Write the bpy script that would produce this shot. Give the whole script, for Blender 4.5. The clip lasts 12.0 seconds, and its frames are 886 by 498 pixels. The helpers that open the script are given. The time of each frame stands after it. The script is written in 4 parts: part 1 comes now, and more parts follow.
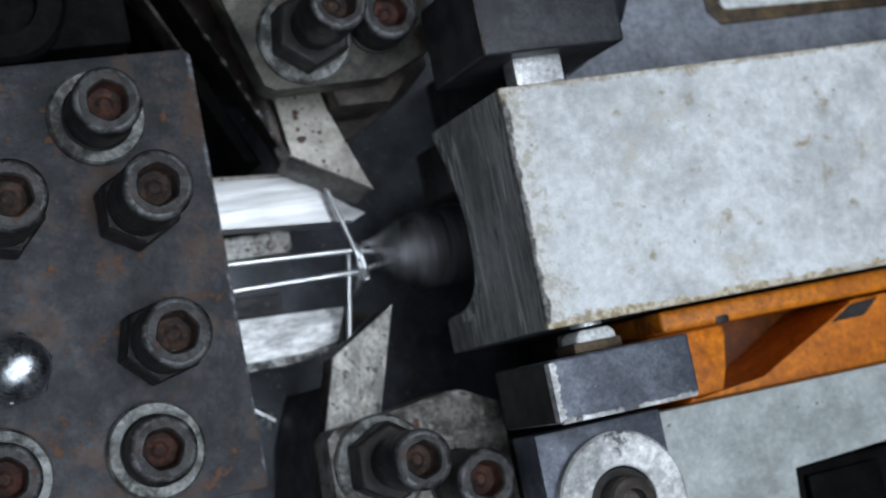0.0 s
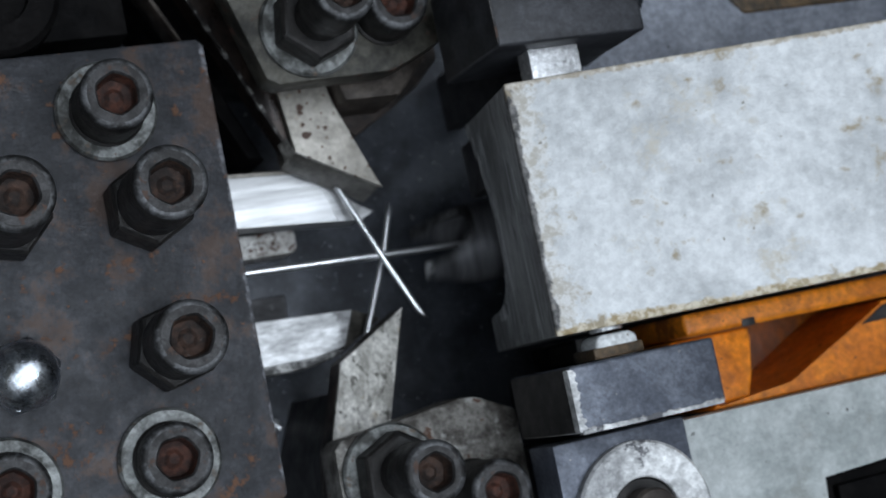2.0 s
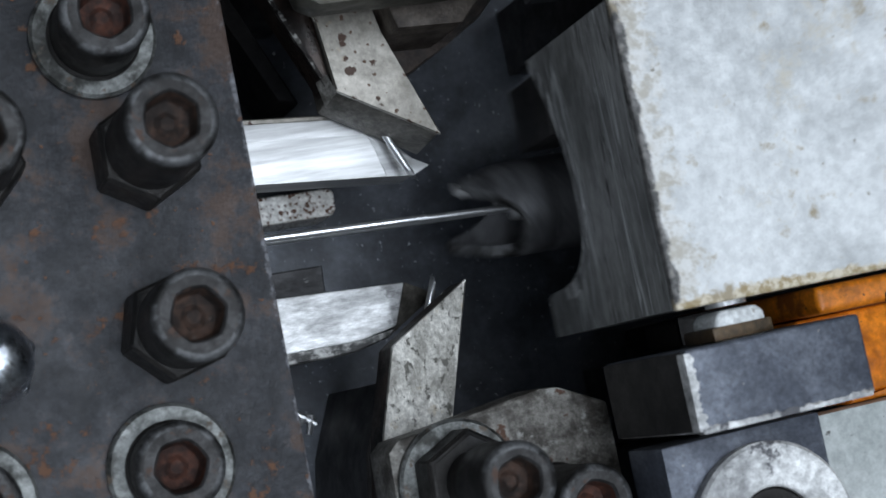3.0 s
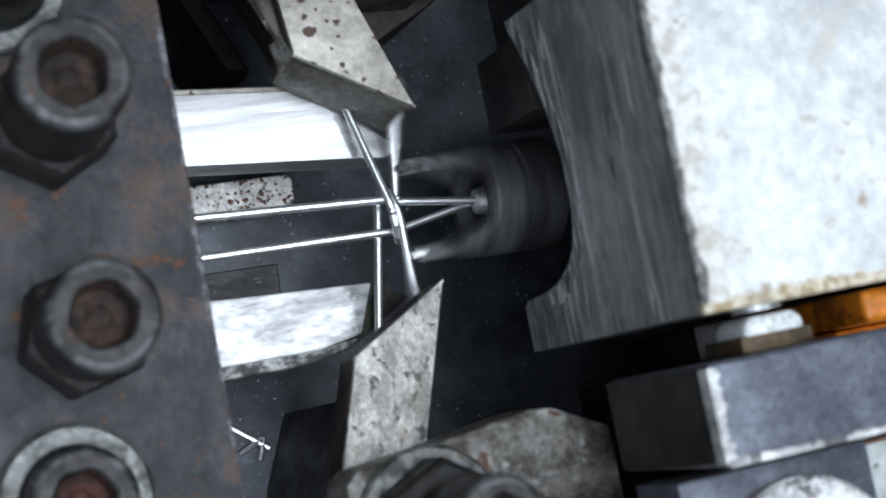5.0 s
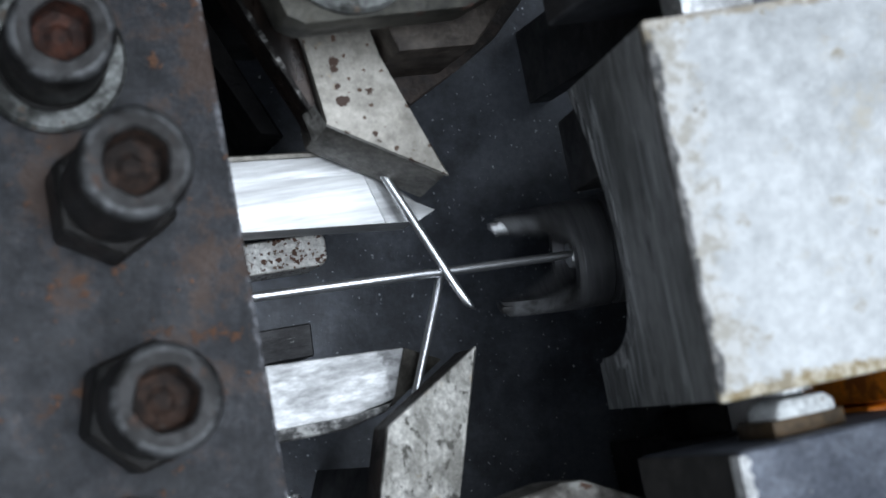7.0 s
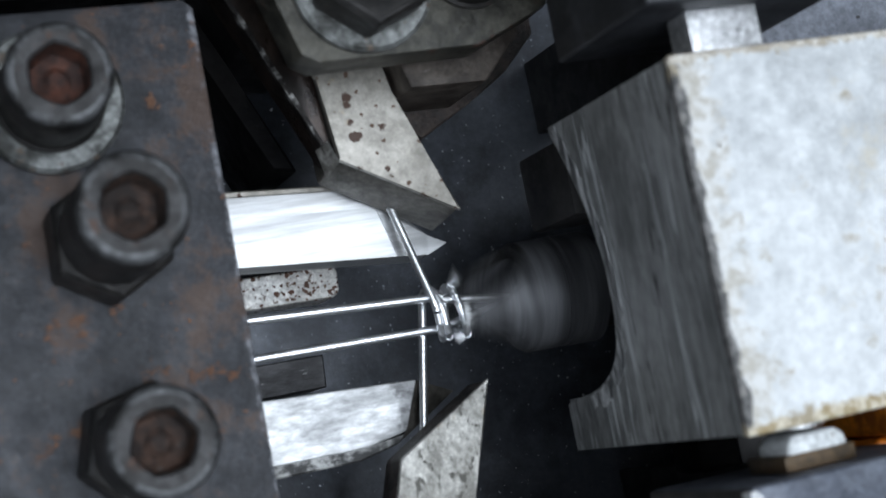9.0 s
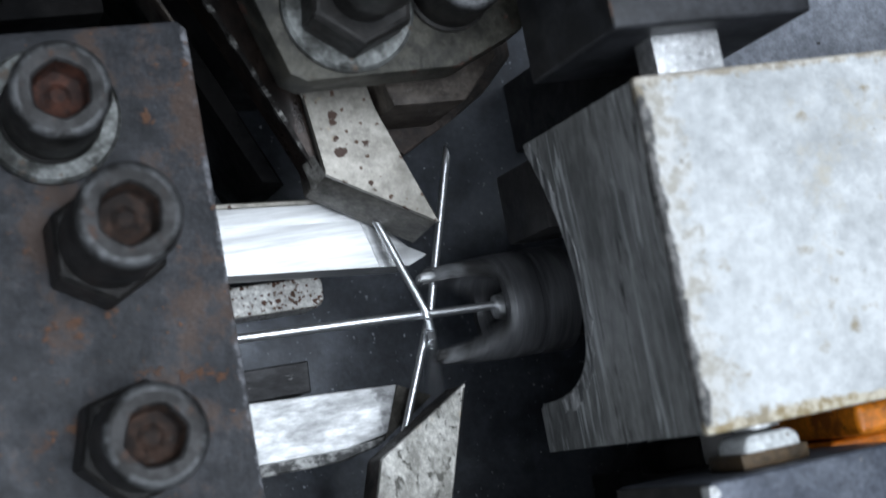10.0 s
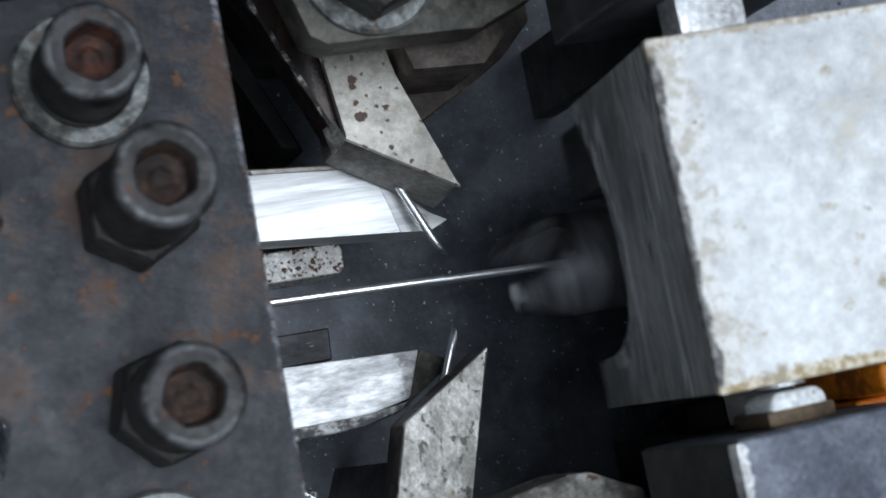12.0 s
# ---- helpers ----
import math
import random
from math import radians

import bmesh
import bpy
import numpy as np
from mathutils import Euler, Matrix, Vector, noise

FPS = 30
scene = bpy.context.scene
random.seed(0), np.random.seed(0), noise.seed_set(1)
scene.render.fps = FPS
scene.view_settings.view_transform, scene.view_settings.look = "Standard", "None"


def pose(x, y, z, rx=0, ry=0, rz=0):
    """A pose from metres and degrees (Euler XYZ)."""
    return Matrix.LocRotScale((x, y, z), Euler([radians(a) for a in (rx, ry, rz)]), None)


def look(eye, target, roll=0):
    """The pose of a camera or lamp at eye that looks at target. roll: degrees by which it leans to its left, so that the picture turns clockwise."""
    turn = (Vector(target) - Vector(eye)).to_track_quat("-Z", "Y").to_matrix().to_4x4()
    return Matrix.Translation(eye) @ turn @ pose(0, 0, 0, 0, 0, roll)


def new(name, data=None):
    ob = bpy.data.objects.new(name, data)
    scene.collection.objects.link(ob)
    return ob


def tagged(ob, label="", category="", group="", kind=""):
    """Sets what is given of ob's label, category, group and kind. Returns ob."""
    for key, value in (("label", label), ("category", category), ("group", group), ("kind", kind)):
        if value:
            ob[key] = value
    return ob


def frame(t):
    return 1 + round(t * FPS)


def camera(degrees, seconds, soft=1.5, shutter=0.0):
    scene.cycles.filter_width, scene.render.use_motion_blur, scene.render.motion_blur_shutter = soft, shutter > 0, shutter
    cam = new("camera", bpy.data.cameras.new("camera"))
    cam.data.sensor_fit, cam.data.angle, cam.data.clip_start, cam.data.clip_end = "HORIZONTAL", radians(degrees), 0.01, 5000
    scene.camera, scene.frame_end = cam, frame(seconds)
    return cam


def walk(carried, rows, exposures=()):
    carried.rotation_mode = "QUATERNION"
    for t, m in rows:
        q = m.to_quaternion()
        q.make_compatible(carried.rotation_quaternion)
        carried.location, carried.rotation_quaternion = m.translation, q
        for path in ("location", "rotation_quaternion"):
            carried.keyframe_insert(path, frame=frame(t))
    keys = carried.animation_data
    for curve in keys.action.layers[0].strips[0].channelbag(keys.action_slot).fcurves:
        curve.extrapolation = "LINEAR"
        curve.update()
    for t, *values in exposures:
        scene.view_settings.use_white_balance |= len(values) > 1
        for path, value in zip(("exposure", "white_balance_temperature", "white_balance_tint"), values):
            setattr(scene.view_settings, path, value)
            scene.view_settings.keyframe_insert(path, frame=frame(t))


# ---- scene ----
cam = camera(32.00, 12.0, soft=1.55, shutter=0.5)
MM = 0.001
# seconds, eye in millimetres, turn in degrees
PATH = [
    (0, -154.1, -44.8, 421.7, 9.68, -20.62, -12.31),
    (0.5, -152.6, -44.9, 420.9, 9.55, -20.26, -12.33),
    (1, -149.2, -43.7, 418.7, 9.45, -20.15, -12.32),
    (1.5, -153.2, -42.1, 414.2, 9.44, -20.72, -12.27),
    (2, -147.9, -40.9, 403.5, 9.51, -20.35, -12.52),
    (2.5, -145.5, -34.6, 363.3, 9.35, -20.45, -12.48),
    (3, -134.7, -38.4, 329.2, 9.12, -19.98, -12.46),
    (5, -112.8, -39.3, 278.9, 9.65, -20.45, -11.92),
    (5.5, -106.1, -32.6, 280.5, 8.75, -20.00, -12.14),
    (6, -101.3, -31.6, 283.9, 9.20, -19.25, -12.17),
    (6.5, -107.2, -26.6, 283.6, 9.43, -19.42, -11.89),
    (7, -111.6, -24.1, 282.6, 9.14, -19.37, -11.72),
    (9, -114.0, -20.0, 285.2, 9.69, -19.30, -11.88),
    (9.5, -109.6, -13.7, 294.4, 10.03, -18.44, -11.45),
    (10, -118.8, -24.5, 300.1, 10.45, -19.87, -11.51),
    (10.5, -114.0, -29.2, 298.0, 10.43, -19.43, -11.72),
    (11, -117.8, -30.4, 293.2, 9.96, -19.48, -11.97),
    (11.5, -120.4, -30.8, 293.7, 10.34, -19.87, -12.03),
    (12, -121.9, -27.9, 297.7, 10.02, -19.53, -11.99),
]
cam.data.dof.use_dof, cam.data.dof.focus_distance, cam.data.dof.aperture_fstop = True, 0.345, 19.0
walk(cam, [(t, pose(x * MM, y * MM, z * MM, a, b, c)) for t, x, y, z, a, b, c in PATH],
     exposures=[(0.0, -0.40), (2.5, -0.36), (3.2, -0.20), (5.0, 0.26), (5.5, 0.04), (6.0, -0.08), (6.5, -0.10), (7.0, -0.06), (9.0, 0.06), (10.5, 0.0), (12.0, 0.03)])

# ---- world and light ----
world = bpy.data.worlds.new("workshop_air")
scene.world = world
world.use_nodes = True
world.node_tree.nodes["Background"].inputs["Color"].default_value = (0.55, 0.72, 1.0, 1)
world.node_tree.nodes["Background"].inputs["Strength"].default_value = 0.07


def area_lamp(name, eye, target, sx, sy, watts, colour):
    data = bpy.data.lights.new(name, "AREA")
    data.shape, data.size, data.size_y, data.energy, data.color = "RECTANGLE", sx, sy, watts, colour
    ob = new(name, data)
    ob.matrix_world = look(eye, target)
    return ob


area_lamp("work_lamp_light", (0.09, -0.02, 0.95), (0.0, 0.0, 0.0), 0.72, 0.55, 8.2, (0.82, 0.90, 1.0))
# Added fill lamp that lifts the pit and left-facing sides; no fixture stands here.
area_lamp("fill_light", (-0.62, -0.62, 1.35), (0.0, 0.0, 0.0), 1.3, 1.3, 14.0, (0.80, 0.89, 1.0))


# ---- materials ----
def surface(name, dark, light, scale=120.0, rough=(0.35, 0.6), metal=0.0, bump=0.15, fine=900.0,
            spot=None, spot_scale=160.0, spot_at=0.62, spot2=None, spot2_scale=60.0, spot2_at=0.62, stretch=(1, 1, 1), contrast=(0.38, 0.62),
            borders=(), pits=(), scratch=(), grain=1.0, spot_soft=0.06):
    """Metal or paint: two tones by noise, fine grain, stains (spot, spot2), pits (colour, scale, size),
    scratches (colour, scale, stretch) and ragged wear from an edge (axis, place, width, colours, raggedness)."""
    m = bpy.data.materials.new(name)
    m.use_nodes = True
    nt = m.node_tree
    n, l = nt.nodes, nt.links
    bsdf = n["Principled BSDF"]
    co = n.new("ShaderNodeTexCoord")
    info = n.new("ShaderNodeObjectInfo")

    def mapped(by):
        mp = n.new("ShaderNodeMapping")
        mp.inputs["Scale"].default_value = by
        l.new(co.outputs["Object"], mp.inputs["Vector"])
        l.new(info.outputs["Random"], mp.inputs["Location"])
        return mp.outputs["Vector"]

    base = mapped(stretch)

    def noise_tex(size, detail=6.0, roughness=0.6, where=None):
        t = n.new("ShaderNodeTexNoise")
        t.inputs["Scale"].default_value, t.inputs["Detail"].default_value = size, detail
        t.inputs["Roughness"].default_value = roughness
        l.new(where or base, t.inputs["Vector"])
        return t.outputs["Fac"]

    def ramp(fac, lo, hi):
        q = n.new("ShaderNodeMapRange")
        q.inputs["From Min"].default_value, q.inputs["From Max"].default_value = lo, hi
        q.interpolation_type = "SMOOTHSTEP"
        l.new(fac, q.inputs["Value"])
        return q.outputs["Result"]

    def math_node(kind, *values):
        q = n.new("ShaderNodeMath")
        q.operation = kind
        for socket, v in zip(q.inputs, values):
            if isinstance(v, (int, float)):
                socket.default_value = v
            else:
                l.new(v, socket)
        return q.outputs[0]

    def mix(fac, a, b, kind="MIX"):
        x = n.new("ShaderNodeMix")
        x.data_type, x.blend_type = "RGBA", kind
        if isinstance(fac, float):
            x.inputs[0].default_value = fac
        else:
            l.new(fac, x.inputs[0])
        for socket, v in ((x.inputs[6], a), (x.inputs[7], b)):
            if isinstance(v, tuple):
                socket.default_value = (*v, 1)
            else:
                l.new(v, socket)
        return x.outputs[2]

    big, small = noise_tex(scale, 9.0, 0.68), noise_tex(fine, 5.0, 0.7)
    mid = noise_tex(scale * 4.1, 8.0, 0.7)
    colour = mix(ramp(big, *contrast), dark, light)
    colour = mix(1.0, colour, mix(ramp(mid, 0.3, 0.7), (1 - 0.22 * grain,) * 3, (1 + 0.16 * grain,) * 3), "MULTIPLY")
    colour = mix(1.0, colour, mix(ramp(small, 0.3, 0.7), (1 - 0.28 * grain,) * 3, (1 + 0.2 * grain,) * 3), "MULTIPLY")
    lo, hi = rough
    roughness = math_node("MULTIPLY_ADD", ramp(noise_tex(scale * 2.3, 8.0, 0.7), 0.3, 0.7), hi - lo, lo)
    height, dull = small, None
    for axis, at, width, tints, ragged in borders:
        sep = n.new("ShaderNodeSeparateXYZ")
        l.new(co.outputs["Object"], sep.inputs[0])
        away = math_node("ABSOLUTE", math_node("SUBTRACT", sep.outputs[axis], at))
        rag = math_node("MULTIPLY_ADD", math_node("SUBTRACT", noise_tex(150, 9.0, 0.75, co.outputs["Object"]), 0.5), width * ragged, away)
        clean = ramp(rag, width * 0.75, width * 1.25)
        colour = mix(clean, mix(ramp(noise_tex(420, 6.0, 0.7), 0.4, 0.6), *tints), colour)
    if spot2:
        colour = mix(ramp(noise_tex(spot2_scale, 9.0, 0.7), spot2_at, spot2_at + 0.10), colour, spot2)
    for tint, size, by in scratch:
        line = math_node("ABSOLUTE", math_node("SUBTRACT", noise_tex(size, 3.0, 0.5, mapped(by)), 0.5))
        thin = math_node("MULTIPLY", math_node("SUBTRACT", 1.0, ramp(line, 0.004, 0.016)), ramp(noise_tex(size * 0.35, 3.0, 0.5), 0.45, 0.6))
        colour = mix(thin, colour, tint)
    if spot:
        dull = ramp(noise_tex(spot_scale, 6.0, 0.68), spot_at, spot_at + spot_soft)
        colour = mix(dull, colour, spot)
    for tint, size, much in pits:
        v = n.new("ShaderNodeTexVoronoi")
        v.inputs["Scale"].default_value = size
        wob = n.new("ShaderNodeMix")
        wob.data_type = "VECTOR"
        wob.inputs[0].default_value = 0.0016
        l.new(co.outputs["Object"], wob.inputs[4])
        grain = n.new("ShaderNodeTexNoise")
        grain.inputs["Scale"].default_value = 900
        l.new(co.outputs["Object"], grain.inputs["Vector"])
        l.new(grain.outputs["Color"], wob.inputs[5])
        l.new(wob.outputs[1], v.inputs["Vector"])
        pick = n.new("ShaderNodeSeparateColor")
        l.new(v.outputs["Color"], pick.inputs[0])
        edge = math_node("SUBTRACT", math_node("MULTIPLY_ADD", pick.outputs[0], much * 2, -much), v.outputs["Distance"])
        hole = ramp(edge, -0.03, 0.05)
        colour = mix(hole, colour, tint)
        dull = hole if dull is None else math_node("MAXIMUM", dull, hole)
    bsdf.inputs["Metallic"].default_value = metal
    if dull is not None:
        l.new(math_node("MULTIPLY_ADD", dull, -0.9 * metal, metal), bsdf.inputs["Metallic"])
        roughness = math_node("MULTIPLY_ADD", dull, 0.2, roughness)
        height = math_node("MULTIPLY_ADD", dull, -0.6, height)
    l.new(colour, bsdf.inputs["Base Color"])
    l.new(roughness, bsdf.inputs["Roughness"])
    bp = n.new("ShaderNodeBump")
    bp.inputs["Strength"].default_value, bp.inputs["Distance"].default_value = bump, 0.0004
    l.new(height, bp.inputs["Height"])
    bp2 = n.new("ShaderNodeBump")
    bp2.inputs["Strength"].default_value, bp2.inputs["Distance"].default_value = bump, 0.0008
    l.new(mid, bp2.inputs["Height"])
    l.new(bp.outputs["Normal"], bp2.inputs["Normal"])
    l.new(bp2.outputs["Normal"], bsdf.inputs["Normal"])
    return m


M_PLATE = surface("oily_rusty_steel", (0.019, 0.0205, 0.0245), (0.047, 0.049, 0.057), 60, (0.42, 0.62), 0.25, 0.35, 700,
                  spot=(0.125, 0.058, 0.030), spot_scale=180, spot_at=0.585, spot_soft=0.10, spot2=(0.066, 0.043, 0.034), spot2_scale=60, spot2_at=0.50,
                  borders=((0, -0.0498, 0.0010, ((0.06, 0.06, 0.066), (0.21, 0.215, 0.235)), 5.5),),
                  pits=(((0.15, 0.065, 0.030), 210, 0.13), ((0.13, 0.060, 0.030), 420, 0.15)), grain=1.1)
M_BOLT = surface("blackened_bolt_steel", (0.009, 0.0088, 0.0088), (0.026, 0.0235, 0.022), 160, (0.4, 0.6), 0.3, 0.2, 1200,
                 spot=(0.10, 0.05, 0.03), spot_scale=240, spot_at=0.66)
M_RING = surface("worn_bolt_rim", (0.016, 0.015, 0.0148), (0.050, 0.049, 0.050), 190, (0.4, 0.6), 0.35, 0.25, 1500,
                 spot=(0.065, 0.035, 0.024), spot_scale=200, spot_at=0.57, contrast=(0.42, 0.58))
M_EDGE = surface("rubbed_bolt_edge", (0.018, 0.0175, 0.0175), (0.11, 0.113, 0.118), 170, (0.34, 0.55), 0.5, 0.25, 1500, contrast=(0.42, 0.6))
M_SOCKET = surface("rusty_socket", (0.024, 0.009, 0.006), (0.085, 0.030, 0.018), 260, (0.5, 0.8), 0.1, 0.6, 900,
                   spot=(0.16, 0.10, 0.08), spot_scale=420, spot_at=0.64, contrast=(0.42, 0.6))
M_SOCKET_DUSTY = surface("dusty_brown_socket", (0.016, 0.010, 0.008), (0.070, 0.038, 0.026), 260, (0.5, 0.8), 0.1, 0.6, 900,
                         spot=(0.13, 0.11, 0.10), spot_scale=420, spot_at=0.64, contrast=(0.42, 0.6))
M_WASHER = surface("worn_zinc_washer", (0.045, 0.046, 0.043), (0.235, 0.245, 0.24), 160, (0.34, 0.55), 0.6, 0.25, 900,
                   spot=(0.11, 0.085, 0.065), spot_scale=180, spot_at=0.58)
M_JAW = surface("polished_jaw_steel", (0.42, 0.425, 0.43), (0.66, 0.67, 0.68), 60, (0.30, 0.48), 0.8, 0.12, 500,
                spot=(0.22, 0.19, 0.165), spot_scale=160, spot_at=0.72, stretch=(0.10, 1.6, 1), grain=0.6)
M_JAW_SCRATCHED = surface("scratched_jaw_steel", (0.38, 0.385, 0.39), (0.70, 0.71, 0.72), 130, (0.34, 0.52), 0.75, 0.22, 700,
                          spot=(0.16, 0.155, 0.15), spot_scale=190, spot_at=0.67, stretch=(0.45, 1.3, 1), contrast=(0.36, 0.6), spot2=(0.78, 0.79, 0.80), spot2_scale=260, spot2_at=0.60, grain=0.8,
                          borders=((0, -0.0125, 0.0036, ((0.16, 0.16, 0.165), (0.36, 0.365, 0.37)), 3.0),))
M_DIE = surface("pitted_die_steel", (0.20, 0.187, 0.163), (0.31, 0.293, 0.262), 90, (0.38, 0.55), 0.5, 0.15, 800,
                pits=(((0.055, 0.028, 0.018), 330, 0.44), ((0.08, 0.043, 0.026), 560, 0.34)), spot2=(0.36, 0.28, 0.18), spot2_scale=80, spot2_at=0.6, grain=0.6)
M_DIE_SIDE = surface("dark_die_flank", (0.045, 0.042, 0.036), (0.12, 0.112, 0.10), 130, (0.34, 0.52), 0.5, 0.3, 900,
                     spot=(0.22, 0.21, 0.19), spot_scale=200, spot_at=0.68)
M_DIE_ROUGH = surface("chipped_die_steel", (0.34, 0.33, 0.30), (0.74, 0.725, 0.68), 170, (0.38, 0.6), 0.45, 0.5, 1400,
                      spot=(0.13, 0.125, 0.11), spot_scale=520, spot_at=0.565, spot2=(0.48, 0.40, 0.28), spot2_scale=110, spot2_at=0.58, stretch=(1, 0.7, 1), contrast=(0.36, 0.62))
# Dark oily iron, also used to put shade on faces and in gaps.
M_DARK = surface("dark_oily_shade_iron", (0.010, 0.010, 0.011), (0.028, 0.026, 0.026), 60, (0.38, 0.62), 0.15, 0.25, 900,
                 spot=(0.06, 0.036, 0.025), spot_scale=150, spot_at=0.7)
M_BED = surface("oil_wet_bed_iron", (0.027, 0.031, 0.039), (0.074, 0.083, 0.100), 34, (0.3, 0.5), 0.3, 0.2, 600,
                pits=(((0.46, 0.50, 0.54), 380, 0.12), ((0.46, 0.50, 0.54), 800, 0.17)), grain=0.6)
M_WHITE = surface("stained_white_enamel", (0.56, 0.58, 0.58), (0.82, 0.85, 0.86), 55, (0.4, 0.6), 0.0, 0.35, 700,
                  spot=(0.13, 0.09, 0.055), spot_scale=190, spot_at=0.70, spot2=(0.40, 0.35, 0.25), spot2_scale=55, spot2_at=0.60)
M_COVER = surface("stained_white_enamel_cover", (0.54, 0.56, 0.568), (0.75, 0.772, 0.78), 34, (0.42, 0.6), 0.0, 1.0, 420,
                  spot=(0.37, 0.315, 0.225), spot_scale=105, spot_at=0.568, spot_soft=0.13, spot2=(0.58, 0.55, 0.48), spot2_scale=38, spot2_at=0.555,
                  pits=(((0.36, 0.33, 0.28), 240, 0.11),), contrast=(0.36, 0.56), grain=0.5,
                  borders=((0, -0.0150, 0.0058, ((0.50, 0.475, 0.42), (0.74, 0.745, 0.735)), 4.8), (0, -0.0150, 0.0013, ((0.07, 0.07, 0.07), (0.22, 0.215, 0.21)), 4.5),
                           (1, -0.0318, 0.0019, ((0.66, 0.60, 0.48), (0.34, 0.26, 0.14)), 4.0), (1, 0.0316, 0.0014, ((0.40, 0.35, 0.28), (0.66, 0.63, 0.57)), 5.0)))
M_OILY = surface("oil_browned_iron", (0.02, 0.014, 0.008), (0.12, 0.075, 0.035), 120, (0.3, 0.5), 0.1, 0.4, 900)
M_HOUSING = surface("scored_dark_casting", (0.15, 0.154, 0.154), (0.35, 0.356, 0.355), 60, (0.36, 0.55), 0.3, 0.3, 800,
                    spot2=(0.40, 0.41, 0.415), spot2_scale=110, spot2_at=0.58, stretch=(1, 0.36, 1.2), grain=0.8, scratch=(((0.55, 0.57, 0.58), 110, (1, 0.09, 2.0)), ((0.05, 0.05, 0.05), 170, (1, 0.12, 1.6))))
# Almost black iron, darker than M_DARK, with hardly any specular.
M_NEAR_BLACK = surface("near_black_iron", (0.0025, 0.0025, 0.0028), (0.007, 0.0065, 0.0065), 60, (0.42, 0.7), 0.1, 0.4, 700,
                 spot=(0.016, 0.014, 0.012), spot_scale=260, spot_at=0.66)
M_SCORED = surface("scored_lip_metal", (0.10, 0.103, 0.106), (0.78, 0.79, 0.80), 170, (0.3, 0.5), 0.4, 0.4, 900, stretch=(1, 0.22, 2.2), contrast=(0.44, 0.60))
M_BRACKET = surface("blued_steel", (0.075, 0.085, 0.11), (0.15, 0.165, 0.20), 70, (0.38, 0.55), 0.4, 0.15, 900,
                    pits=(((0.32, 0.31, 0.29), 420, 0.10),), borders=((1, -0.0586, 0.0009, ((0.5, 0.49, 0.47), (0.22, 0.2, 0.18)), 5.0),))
# Upper bracket: darker copy of M_BRACKET, its weaker lamp reflection in the colour.
M_BRACKET_DIM = surface("dim_bracket_steel", (0.02, 0.021, 0.024), (0.045, 0.047, 0.054), 70, (0.4, 0.55), 0.3, 0.15, 900,
                  spot=(0.16, 0.15, 0.15), spot_scale=170, spot_at=0.73)
M_BRIGHT = surface("bright_ground_steel", (0.5, 0.51, 0.52), (0.72, 0.73, 0.74), 150, (0.3, 0.45), 0.8, 0.3, 700)
M_ORANGE = surface("worn_orange_paint", (0.50, 0.135, 0.006), (0.74, 0.225, 0.010), 60, (0.35, 0.55), 0.0, 0.25, 500,
                   pits=(((0.03, 0.02, 0.012), 170, 0.19), ((0.05, 0.03, 0.015), 420, 0.17)), spot2=(0.26, 0.07, 0.007), spot2_scale=60, spot2_at=0.56)
# Pocket orange: brown oil plus the pocket's shade, both in the colour.
M_ORANGE_SHADED_OILY = surface("shaded_oily_orange_paint", (0.16, 0.042, 0.006), (0.40, 0.115, 0.008), 70, (0.3, 0.5), 0.0, 0.5, 420, stretch=(1, 0.5, 1),
                        pits=(((0.03, 0.02, 0.012), 190, 0.16),), spot2=(0.07, 0.025, 0.008), spot2_scale=60, spot2_at=0.58)
M_GREY = surface("grey_green_paint", (0.30, 0.33, 0.325), (0.46, 0.49, 0.485), 40, (0.4, 0.6), 0.0, 0.25, 500,
                 pits=(((0.09, 0.09, 0.085), 190, 0.14), ((0.14, 0.14, 0.135), 600, 0.13)), spot2=(0.26, 0.275, 0.26), spot2_scale=60, spot2_at=0.56, grain=0.6)
M_SLATE = surface("blue_grey_casting", (0.17, 0.185, 0.22), (0.26, 0.28, 0.325), 50, (0.4, 0.6), 0.1, 0.25, 600,
                  pits=(((0.05, 0.05, 0.055), 220, 0.13),), spot2=(0.12, 0.12, 0.13), spot2_scale=50, spot2_at=0.62)
M_NEAR_BLACK.node_tree.nodes["Principled BSDF"].inputs["Specular IOR Level"].default_value = 0.05
M_RUST = surface("rust_stained_iron", (0.020, 0.014, 0.011), (0.080, 0.066, 0.055), 120, (0.42, 0.65), 0.3, 0.4, 800,
                 spot=(0.30, 0.28, 0.26), spot_scale=120, spot_at=0.66)
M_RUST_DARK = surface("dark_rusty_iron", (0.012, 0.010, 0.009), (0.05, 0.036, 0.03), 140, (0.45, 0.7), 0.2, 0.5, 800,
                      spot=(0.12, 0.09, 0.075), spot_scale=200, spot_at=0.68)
M_BROWN = surface("oily_brown_steel", (0.012, 0.009, 0.008), (0.040, 0.027, 0.021), 90, (0.24, 0.45), 0.5, 0.3, 800,
                  spot=(0.20, 0.17, 0.15), spot_scale=120, spot_at=0.72, stretch=(1, 0.5, 1))
M_CLAMP = surface("stained_clamp_steel", (0.06, 0.053, 0.046), (0.26, 0.25, 0.23), 150, (0.4, 0.62), 0.3, 0.5, 900,
                  spot=(0.10, 0.05, 0.032), spot_scale=150, spot_at=0.60, spot2=(0.36, 0.36, 0.34), spot2_scale=130, spot2_at=0.56)
